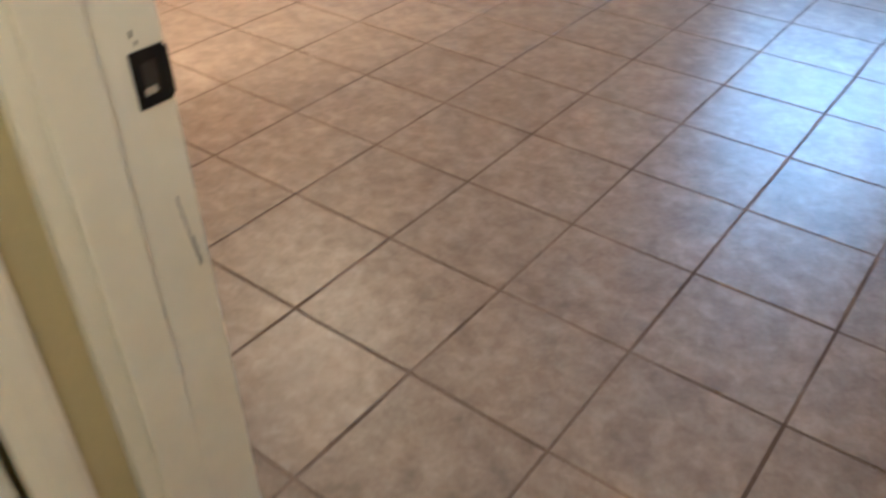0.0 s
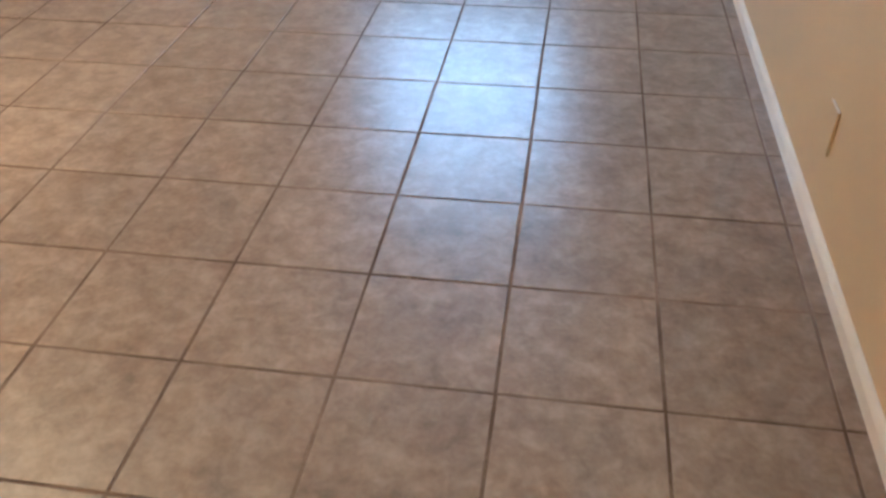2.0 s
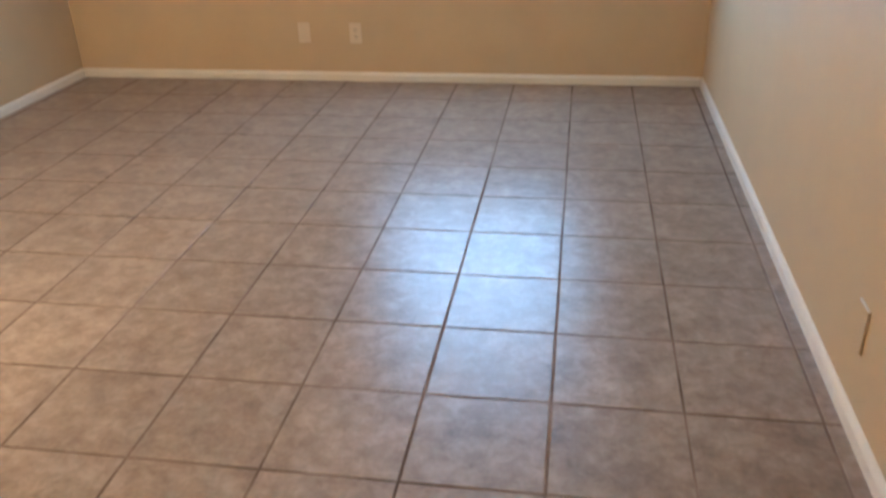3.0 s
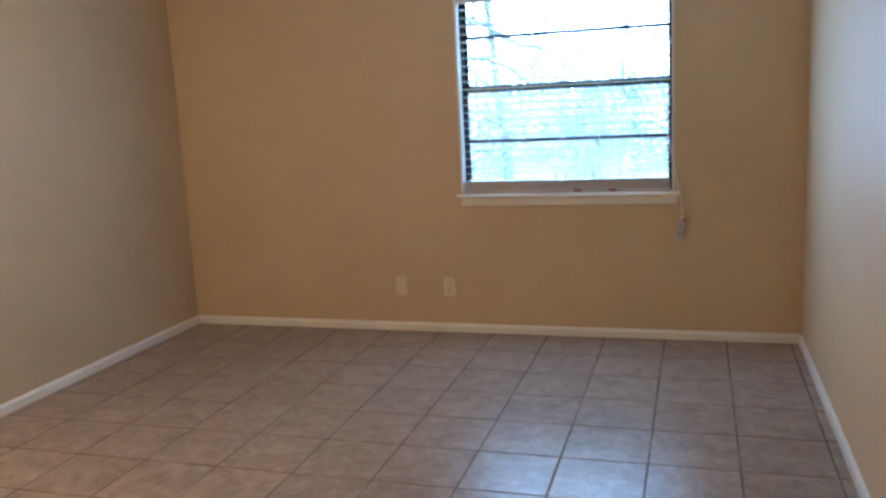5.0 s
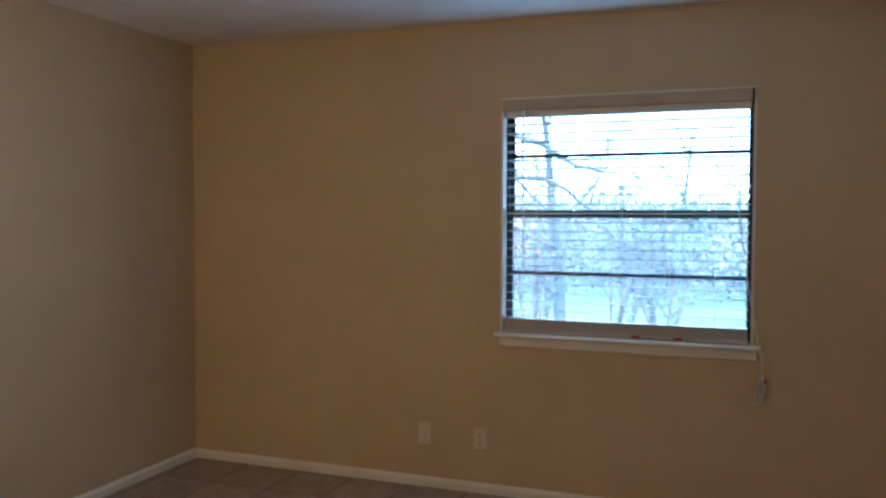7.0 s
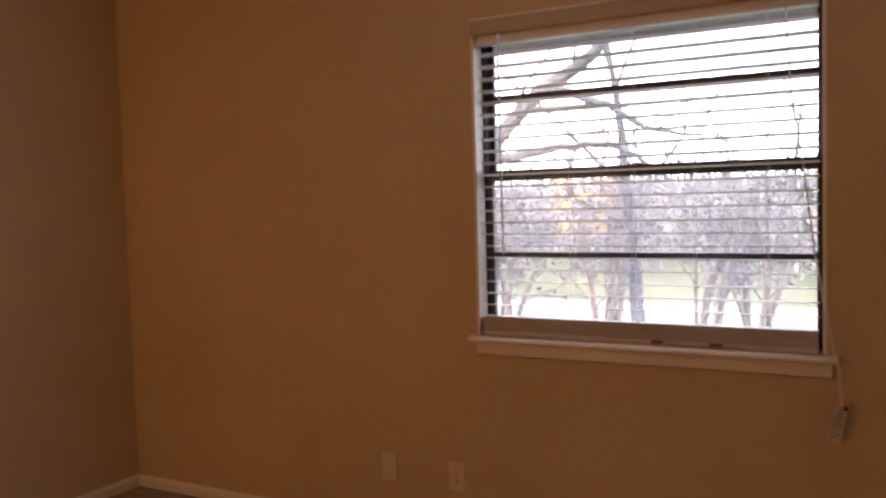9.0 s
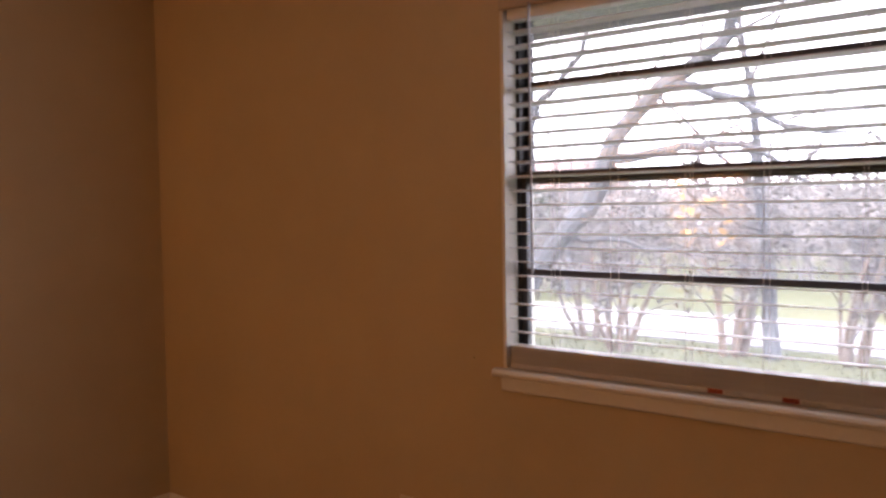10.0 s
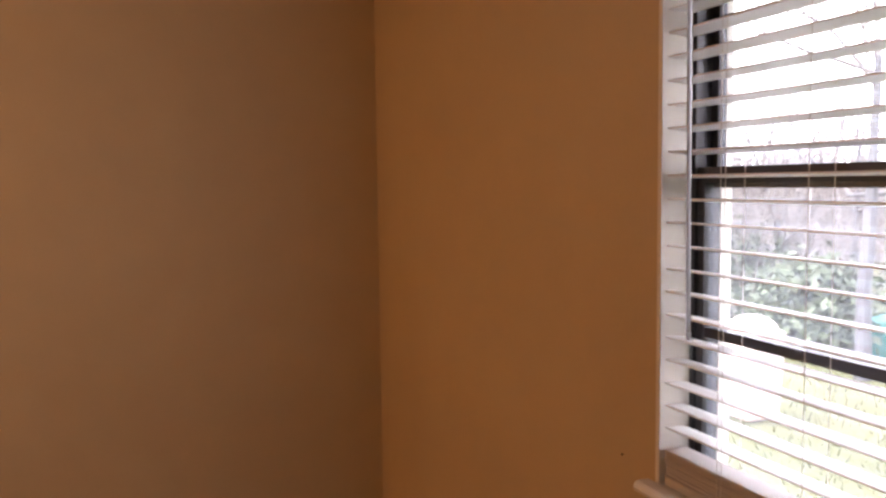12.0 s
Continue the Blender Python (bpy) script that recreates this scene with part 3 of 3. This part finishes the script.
    cylinder(wand, (-0.706, YN - 0.026, 1.975), (-0.703, YN - 0.022, 1.172), 0.0042, n=8)
    cylinder(wand, (-0.703, YN - 0.022, 1.172), (-0.7029, YN - 0.022, 1.157), 0.0055, 0.004, n=8)
    cylinder(wand, (-0.706, YN - 0.026, 1.975), (-0.706, YN + 0.004, 1.988), 0.002, n=6)
    piece("tilt_wand", wand, WAND, label="grey plastic tilt wand", smooth=True)
    soup = Soup()
    line = [Vector(p) for p in ((0.268, YN - 0.003, 1.95), (0.283, YN - 0.015, 1.69), (0.318, YN - 0.017, 1.45), (0.352, YN - 0.019, 1.17), (0.376, YN - 0.033, 1.02),
                                (0.402, YN - 0.040, 0.88), (0.421, YN - 0.043, 0.80), (0.426, YN - 0.035, 0.70))]
    soup.tube(line, [0.0016] * len(line), 6)
    soup.tube([p + Vector((0.006 if i > 3 else 0.002, -0.002, 0)) for i, p in enumerate(line)], [0.0016] * len(line), 6)
    for i, p in enumerate(soup.points):
        soup.points[i] = at @ p
    cord = soup.build("lift_cord", CORD, blind, "pair of white lift cords")
    knob = bmesh.new()
    cylinder(knob, (0.428, YN - 0.035, 0.712), (0.427, YN - 0.034, 0.690), 0.004, 0.010, 12)
    piece("tassel", knob, CORD, cord, "plastic cord tassel", True)
    card = boxes((-0.019, 0.019, -0.0006, 0.0006, -0.118, 0.0), bevel=0.0003)
    card.transform(pose(0.430, YN - 0.037, 0.700, 4, 11, 10))
    tag = piece("warning_tag", card, PAPER, cord, "white printed warning tag")
    red = boxes((0.002, 0.019, -0.0012, -0.0007, -0.014, 0.0))
    red.transform(pose(0.430, YN - 0.037, 0.700, 4, 11, 10))
    piece("tag_mark", red, RED, cord, "red patch")
    bars = bmesh.new()
    for i, w in enumerate((0.026, 0.030, 0.022, 0.030, 0.028, 0.018, 0.030, 0.024)):
        box(bars, -0.015, -0.015 + w, -0.0012, -0.0007, -0.028 - i * 0.011, -0.023 - i * 0.011)
    bars.transform(pose(0.430, YN - 0.037, 0.700, 4, 11, 10))
    piece("tag_print", bars, INK, cord)


# ---- wall plates and marks ----
def cover_plate(name, m, sockets, material, label):
    """A cover plate in its own xz plane, facing -y."""
    ob = root(name, (0, 0, 0), label, "wall plate")
    ob.matrix_basis = m
    bm = box(bmesh.new(), -0.0355, 0.0355, -0.0075, 0.0, -0.058, 0.058, 0.0022)
    part("plate", bm, material, ob)
    if sockets:
        for z in (-0.0195, 0.0195):
            face = box(bmesh.new(), -0.017, 0.017, -0.0098, -0.0074, z - 0.0145, z + 0.0145, 0.001)
            socket = part("socket", face, material, ob)
            slots = boxes((-0.0075, -0.0050, -0.0102, -0.0097, z - 0.001, z + 0.008), (0.0050, 0.0075, -0.0102, -0.0097, z - 0.001, z + 0.007),
                          (-0.0025, 0.0025, -0.0102, -0.0097, z - 0.010, z - 0.005))
            part("slots", slots, HOLE, socket)
        screws = (0.0,)
    else:
        screws = (-0.042, 0.042)
    for z in screws:
        part("screw", cylinder(bmesh.new(), (0, -0.0074, z), (0, -0.0088, z), 0.003, n=10), material, ob)
    return ob


def build_plates():
    cover_plate("blank_plate", pose(-1.243, YN, 0.285), False, PLATE, "blank ivory cover plate on the tan wall")
    cover_plate("wall_outlet", pose(-0.932, YN, 0.283), True, PLATE, "ivory duplex outlet on the tan wall")
    cover_plate("painted_plate", pose(XE, 0.388, 0.251, 0, 0, 90) @ Matrix.Identity(4), False, WALL, "blank cover plate painted tan like its wall").matrix_basis = pose(XE, 0.388, 0.251, 0, 0, -90)
    edge = bpy.data.objects["painted_plate"]
    # white strip paints the plate's top edge as lit from above
    part("bare_edge", box(bmesh.new(), -0.034, 0.034, -0.0078, -0.001, 0.0581, 0.0592, 0.0004), TRIM, edge, "white strip for the lit top edge")
    for x, z, r in ((-0.945, 0.868, 0.0022), (-2.20, 2.36, 0.003)):
        nail = cylinder(bmesh.new(), (0, 0.001, 0), (0, -0.003, 0), r, n=8)
        thing("nail_head", nail, HOLE, "small dark nail in the tan wall", "nail").location = (x, YN, z)


# ---- outside ----
def build_ground():
    n = 40
    bm = bmesh.new()
    bmesh.ops.create_grid(bm, x_segments=n, y_segments=n, size=400)
    for v in bm.verts:
        v.co.z = GROUND
    thing("ground", bm, GRASS, "winter lawn, green with dry patches", "ground", kind="structure")
    road = boxes((-40, 120, 10.4, 12.7, GROUND - 0.05, GROUND + 0.02), bevel=0.01)
    thing("road", road, CONCRETE, "pale worn concrete road", "road", kind="structure")
    grass = Soup()
    rng = random.Random(11)
    for _ in range(9000):
        x, y = rng.uniform(-9, 2.5), rng.uniform(4.2, 10.3)
        p = Vector((x, y, GROUND))
        h = rng.uniform(0.03, 0.09)
        s = len(grass.points)
        lean = Vector((rng.uniform(-0.03, 0.03), rng.uniform(-0.03, 0.03), h))
        w = Vector((rng.uniform(-1, 1), rng.uniform(-1, 1), 0)).normalized() * 0.006
        grass.points += [p - w, p + w, p + lean]
        grass.faces.append((s, s + 1, s + 2))
    tagged(grass.build("grass", GRASS), "short winter grass", "grass", kind="stuff")


def crape_myrtle(place, seed, height, stems):
    tree = root("crape_myrtle", place, "bare crape myrtle with several smooth tan stems", "tree", group="small trees along the lawn")
    rng = random.Random(seed)
    trunk, crown, ends = Soup(), Soup(), []
    for i in range(stems):
        a = 2 * math.pi * (i + rng.uniform(-0.3, 0.3)) / stems
        lean = Vector((math.cos(a), math.sin(a), rng.uniform(3.2, 6.5)))
        start = Vector((math.cos(a) * 0.10, math.sin(a) * 0.10, -0.05))
        path = wander(rng, start, lean, height * rng.uniform(0.45, 0.62), 7, 0.17, 0.3)
        r = rng.uniform(0.018, 0.036)
        trunk.tube(path, [r * (1.25 - 0.75 * q / 7) for q in range(8)], 8)
        spray(crown, rng, path, r, 3, ends, 0.9, 0.5, 5, 0.45, 0.22)
    for p in ends:
        if rng.random() < 0.35:
            crown.leaf(p, rng.uniform(0.02, 0.05), rng)
    trunk.build("trunk", BARK_TAN, tree, "smooth tan stems")
    crown.build("crown", TWIG, tree, "bare twigs")


def oak():
    tree = root("oak", (-4.8, 9.0, GROUND), "large leaning bare oak with thick crooked limbs", "tree")
    rng = random.Random(3)
    limbs = (
        (0.125, ((-0.06, 0, -0.1), (0.30, 0, 0.55), (0.65, 0, 0.98), (1.2, 0, 1.53), (1.5, 0, 2.3), (2.05, 0, 2.76), (2.6, 0, 3.05), (2.75, 0, 3.4), (2.95, 0, 4.3))),
        (0.062, ((0.2, 0.05, 0.4), (0.28, 0.1, 1.35), (0.27, 0.1, 2.32), (0.6, 0.1, 2.7), (1.07, 0.1, 3.2), (1.3, 0.1, 4.2))),
        (0.052, ((1.45, 0, 2.05), (2.1, 0.1, 2.12), (2.48, 0.1, 2.2), (2.9, 0.1, 2.08), (3.4, 0.1, 1.75))),
        (0.030, ((0.95, 0, 1.22), (1.2, 0.1, 1.26), (1.8, 0.2, 1.15), (2.5, 0.2, 1.05))),
        (0.045, ((2.1, 0, 2.78), (2.75, 0.1, 2.57), (3.16, 0.1, 2.3), (3.7, 0.1, 2.2))),
        (0.040, ((0.28, 0.1, 1.05), (0.05, 0.1, 1.35), (-0.27, 0.1, 1.52), (-0.85, 0.1, 1.55), (-1.4, 0.1, 1.9))),
    )
    trunk, crown, ends = Soup(), Soup(), []
    for r, points in limbs:
        path = []
        pts = [Vector(p) for p in points]
        for i in range(len(pts) - 1):
            for s in (0.0, 0.33, 0.66):
                path.append(pts[i].lerp(pts[i + 1], s) + Vector((rng.uniform(-1, 1), rng.uniform(-1, 1), rng.uniform(-1, 1))) * 0.035)
        path.append(pts[-1])
        k = len(path) - 1
        trunk.tube(path, [r * (1.12 - 0.78 * q / k) for q in range(k + 1)], 10)
        spray(crown, rng, path, r * 0.6, 3, ends, 1.0, 0.42, 5, 0.34, 0.4)
    trunk.build("trunk", BARK_GREY, tree, "grey crooked trunk and limbs")
    crown.build("crown", TWIG, tree, "bare twigs")


def bare_tree(place, seed, height, radius, leaves=0.0, leaf=None):
    tree = root("bare_tree", place, "bare grey winter tree" if not leaves else "winter tree with some dry orange leaves", "tree", group="trees beyond the lawn")
    rng = random.Random(seed)
    trunk, crown, ends = Soup(), Soup(), []
    path = wander(rng, (0, 0, -0.1), (rng.uniform(-0.15, 0.15), rng.uniform(-0.15, 0.15), 1), height, 9, 0.10, 0.2)
    trunk.tube(path, [radius * (1.2 - 1.0 * q / 9) for q in range(10)], 9)
    spray(crown, rng, path, radius, 3, ends, 1.1, 0.5, 7, 0.42, 0.22)
    trunk.build("trunk", BARK_GREY, tree)
    crown.build("crown", TWIG, tree, "bare twigs")
    if leaves:
        foliage = Soup()
        for p in ends:
            if rng.random() < leaves and p.z < height * 0.42:
                for _ in range(3):
                    foliage.leaf(p + Vector((rng.gauss(0, 0.12), rng.gauss(0, 0.12), rng.gauss(0, 0.12))), rng.uniform(0.04, 0.09), rng)
        foliage.build("leaves", leaf, tree, "dry orange leaves")


def evergreen(place, seed, height, width):
    bush = root("evergreen_tree", place, "dense green evergreen shrub on the lawn", "tree")
    rng = random.Random(seed)
    trunk, crown = Soup(), Soup()
    trunk.tube(wander(rng, (0, 0, -0.1), (0, 0, 1), height * 0.9, 6, 0.05, 0.2), [0.12 * (1.1 - q / 6) for q in range(7)], 7)
    for _ in range(150):
        z = rng.uniform(0.12, 1.0)
        r = width * 0.5 * (1.1 - z) ** 0.6 * rng.uniform(0.5, 1.05)
        a = rng.uniform(0, 2 * math.pi)
        c = Vector((math.cos(a) * r, math.sin(a) * r, z * height))
        for _ in range(70):
            crown.leaf(c + Vector((rng.gauss(0, 0.2), rng.gauss(0, 0.2), rng.gauss(0, 0.16))), rng.uniform(0.035, 0.08), rng)
    trunk.build("trunk", BARK_GREY, bush)
    crown.build("crown", GREEN_LEAF, bush, "dense green leaves")


def build_woods():
    rng = random.Random(21)
    stems, leaves = Soup(), Soup()
    for _ in range(420):
        x, y = rng.uniform(-46, 8), rng.uniform(17.5, 40)
        h = rng.uniform(1.5, 3.4)
        path = wander(rng, (x, y, GROUND - 0.1), (rng.uniform(-0.2, 0.2), 0, 1), h, 5, 0.12, 0.2)
        r = rng.uniform(0.02, 0.06)
        stems.tube(path, [r * (1.1 - q / 5.5) for q in range(6)], 5)
        ends = []
        spray(stems, rng, path, r, 1, ends, 1.1, 0.5, 9, 0.4, 0.2)
    for _ in range(2400):
        x, y = rng.uniform(-46, 8), rng.uniform(16.5, 36)
        top = 1.1 + 0.03 * (y - 16) + 0.9 * noise.noise(Vector((x * 0.25, y * 0.2, 0.3)))
        z = rng.uniform(0.05, max(0.4, top + 0.5))
        for _ in range(60):
            leaves.leaf(Vector((x + rng.gauss(0, 0.4), y + rng.gauss(0, 0.4), GROUND + max(0.03, z + rng.gauss(0, 0.22)))), rng.uniform(0.03, 0.09), rng)
    tagged(stems.build("far_woods", TWIG), "far bare grey woods behind the lawn", "woods", kind="stuff")
    tagged(leaves.build("undergrowth", BROWN_LEAF), "dull brown undergrowth at the edge of the woods", "undergrowth", kind="stuff")


def build_thicket():
    """A tangle of thin bare stems beside the road."""
    rng = random.Random(17)
    soup = Soup()
    for _ in range(760):
        x, y = rng.uniform(-19.0, -6.3), rng.uniform(8.6, 10.2) if rng.random() < 0.5 else rng.uniform(12.9, 16.0)
        h = rng.uniform(0.9, 2.3) if x > -9.0 else rng.uniform(1.3, 3.0)
        path = wander(rng, (x, y, GROUND - 0.05), (rng.uniform(-0.6, 0.6), rng.uniform(-0.6, 0.6), 1), h, 6, 0.22, 0.15)
        r = rng.uniform(0.007, 0.022)
        soup.tube(path, [r * (1.15 - q / 6.5) for q in range(7)], 4)
        spray(soup, rng, path, r, 2, [], 1.0, 0.6, 4, 0.45, 0.2)
    tagged(soup.build("thicket", TWIG), "tangled thicket of bare grey twigs", "thicket", kind="stuff")


def build_backdrop():
    """A ragged line of distant trees round the horizon."""
    rng = random.Random(31)
    soup = Soup()
    steps = 1400
    for i in range(steps):
        a = math.pi * (0.02 + 0.96 * i / steps)
        top = 3.6 + 1.4 * noise.noise(Vector((i * 0.05, 0.7, 0.0))) + rng.uniform(-0.8, 0.6)
        for r, lift in ((88.0, 0.0), (93.0, 0.7)):
            p = Vector((math.cos(a) * r, math.sin(a) * r, GROUND - 0.3))
            w = Vector((-math.sin(a), math.cos(a), 0)) * rng.uniform(0.12, 0.3)
            s = len(soup.points)
            up = Vector((rng.uniform(-0.4, 0.4), 0, 1))
            soup.points += [p - w, p + w, p + w * 0.8 + up * (top + lift) * 0.7, p + up * (top + lift), p - w * 0.8 + up * (top + lift) * 0.66]
            soup.faces.append((s, s + 1, s + 2, s + 3, s + 4))
    tagged(soup.build("backdrop", BROWN_LEAF), "distant grey brown tree line", "backdrop", kind="structure")


def build_fence():
    fence = root("fence", (-12, 16.2, GROUND), "weathered grey board fence at the lawn's far edge", "fence")
    boards, rng = bmesh.new(), random.Random(8)
    for i in range(84):
        x = -12 + i * 0.155
        box(boards, x, x + 0.14, -0.01, 0.01, 0.05, 0.62 + rng.uniform(-0.03, 0.03))
    tagged(part("boards", boards, FENCE, fence), kind="stuff")
    for i in range(6):
        part("post", boxes((-12 + i * 2.58, -11.9 + i * 2.58, 0.01, 0.11, -0.1, 0.66)), FENCE, fence)
    for z in (0.15, 0.45):
        part("rail", boxes((-12, 1.0, 0.01, 0.05, z, z + 0.09)), FENCE, fence)


def build_house():
    house = root("house", (-42, 70, GROUND), "low pale brick house with a faded pinkish roof", "house")
    part("wall", boxes((-7, 7, -4, 4, -0.2, 2.8)), BRICK, house)
    roof = bmesh.new()
    profile(roof, [(-4.8, 2.75), (4.8, 2.75), (4.8, 2.9), (0, 5.6), (-4.8, 2.9)], (-7.6, 0, 0), (7.6, 0, 0), (0, 1, 0))
    part("roof", roof, ROOF, house, "faded pinkish shingle roof")
    for x in (-4.5, 0.2, 4.6):
        w = part("window", boxes((x - 0.75, x + 0.75, -4.06, -4.0, 0.9, 2.2), bevel=0.01), TRIM, house, "white framed window")
        for k in (-0.36, 0.36):
            part("pane", boxes((x + k - 0.32, x + k + 0.32, -4.07, -4.062, 0.97, 2.13)), BRONZE, w, "dark pane")
    part("door", boxes((2.0, 2.95, -4.05, -4.0, 0.0, 2.1), bevel=0.01), TRIM, house, "white door")


def trash_can(name, place, size, height, body, lid_height, label):
    can = root(name, place, label, "bin")
    bm = bmesh.new()
    r = size / 2
    low = [bm.verts.new((sx * r * 0.82, sy * r * 0.82, 0.0)) for sx, sy in ((-1, -1), (1, -1), (1, 1), (-1, 1))]
    top = [bm.verts.new((sx * r, sy * r, height)) for sx, sy in ((-1, -1), (1, -1), (1, 1), (-1, 1))]
    bm.faces.new(low[::-1])
    bm.faces.new(top)
    for i in range(4):
        bm.faces.new((low[i], low[(i + 1) % 4], top[(i + 1) % 4], top[i]))
    bmesh.ops.bevel(bm, geom=list(bm.edges), offset=size * 0.12, segments=4, affect="EDGES", profile=0.5)
    part("body", bm, body, can, smooth=True)
    lid = bmesh.new()
    bmesh.ops.create_uvsphere(lid, u_segments=24, v_segments=12, radius=1.0)
    bmesh.ops.delete(lid, geom=[v for v in lid.verts if v.co.z < -0.01], context="VERTS")
    for v in lid.verts:
        v.co = Vector((v.co.x * r * 1.08, v.co.y * r * 1.08, height - 0.03 + v.co.z * lid_height))
    part("lid", lid, body, can, smooth=True)
    part("handle", cylinder(bmesh.new(), (-r * 0.6, r * 1.05, height - 0.06), (r * 0.6, r * 1.05, height - 0.06), 0.014, n=10), body, can, smooth=True)


def build_outside():
    build_ground()
    oak()
    for i, (x, y, h, s) in enumerate(((-4.15, 10.0, 2.3, 5), (-3.45, 9.4, 2.4, 6), (-2.35, 9.8, 2.6, 6), (-1.2, 9.9, 2.5, 6), (-0.7, 10.0, 2.6, 6))):
        crape_myrtle((x, y, GROUND), 40 + i, h, s)
    bare_tree((-1.92, 9.8, GROUND), 71, 4.2, 0.075, 0.22, DRY_LEAF)
    bare_tree((-4.62, 8.15, GROUND), 72, 4.0, 0.062, 0.0, DRY_LEAF)
    rng = random.Random(9)
    for i in range(14):
        x = -26 + i * 2.2 + rng.uniform(-0.8, 0.8)
        bare_tree((x, rng.uniform(19, 32), GROUND), 100 + i, rng.uniform(2.6, 4.4), rng.uniform(0.05, 0.10), 0.5 if i % 3 == 0 else 0.0, DRY_LEAF)
    evergreen((-1.6, 21.5, GROUND), 5, 1.7, 2.6)
    evergreen((-11.5, 20.0, GROUND), 6, 1.9, 2.6)
    for i, (x, y, h, w) in enumerate(((-5.9, 8.9, 0.55, 1.1), (-7.6, 9.4, 0.75, 1.5), (-10.5, 10.0, 1.1, 2.0))):
        evergreen((x, y, GROUND), 60 + i, h, w)
    for i, (x, y, h) in enumerate(((-8.4, 9.2, 2.9), (-7.2, 9.9, 2.4), (-9.6, 13.4, 2.6), (-11.6, 14.2, 3.0), (-12.6, 15.6, 3.2), (-6.6, 13.8, 2.6), (-14.2, 16.0, 3.6))):
        bare_tree((x, y, GROUND), 200 + i, h, 0.06)
    trash_can("white_bin", (-4.12, 6.52, GROUND), 0.35, 0.64, WHITE_CAN, 0.13, "pale pinkish white bin with a domed lid on the lawn")
    trash_can("teal_bin", (-5.1, 9.0, GROUND), 0.34, 0.40, TEAL, 0.05, "teal plastic bin on the lawn")
    build_fence()
    build_house()
    build_woods()
    build_thicket()
    build_backdrop()


# ---- the tiled floor, each tile a piece ----
PX, PY, GAP = 0.333, 0.333, 0.008


def tile_mesh(w, d):
    bm = bmesh.new()
    c = 0.0009
    rings = []
    for inset, z in ((0, -0.006), (0, -0.0007), (c, 0.0)):
        rings.append([bm.verts.new((sx * (w / 2 - inset), sy * (d / 2 - inset), z)) for sx, sy in ((-1, -1), (1, -1), (1, 1), (-1, 1))])
    for a, b in zip(rings, rings[1:]):
        for i in range(4):
            bm.faces.new((a[i], a[(i + 1) % 4], b[(i + 1) % 4], b[i]))
    bm.faces.new(rings[-1])
    return mesh_of("tile", bm, TILE)


def build_floor():
    floor = tagged(new("floor", mesh_of("floor", boxes((XW, XE, HALL_Y, YN, GROUND, -0.0013)), GROUT)),
                   "beige ceramic tile floor with brown grout", "floor", kind="structure")
    rng = random.Random(2)
    shared = {}
    x_lines = [i * PX for i in range(-9, 5)]
    y_lines = [0.004 + k * PY for k in range(-10, 11)]
    for xl in x_lines:
        for yl in y_lines:
            a, b = max(xl + GAP / 2, XW + 0.001), min(xl + PX - GAP / 2, XE - 0.001)
            c, d = max(yl + GAP / 2, HALL_Y + 0.001), min(yl + PY - GAP / 2, YN - 0.001)
            if b - a < 0.012 or d - c < 0.012:
                continue
            key = (round(b - a, 4), round(d - c, 4))
            if key not in shared:
                shared[key] = tile_mesh(*key)
            tile = new("tile", shared[key])
            tile.parent = floor
            tile.matrix_basis = pose((a + b) / 2 + rng.uniform(-0.0007, 0.0007), (c + d) / 2 + rng.uniform(-0.0007, 0.0007), rng.uniform(-0.0003, 0.0004),
                                     rng.uniform(-0.03, 0.03), rng.uniform(-0.03, 0.03), rng.uniform(-0.12, 0.12))


build_structure()
build_eave()
build_baseboards()
build_doorway()
build_hall_door()
build_lamps()
build_window()
build_blind()
build_plates()
build_outside()
build_floor()
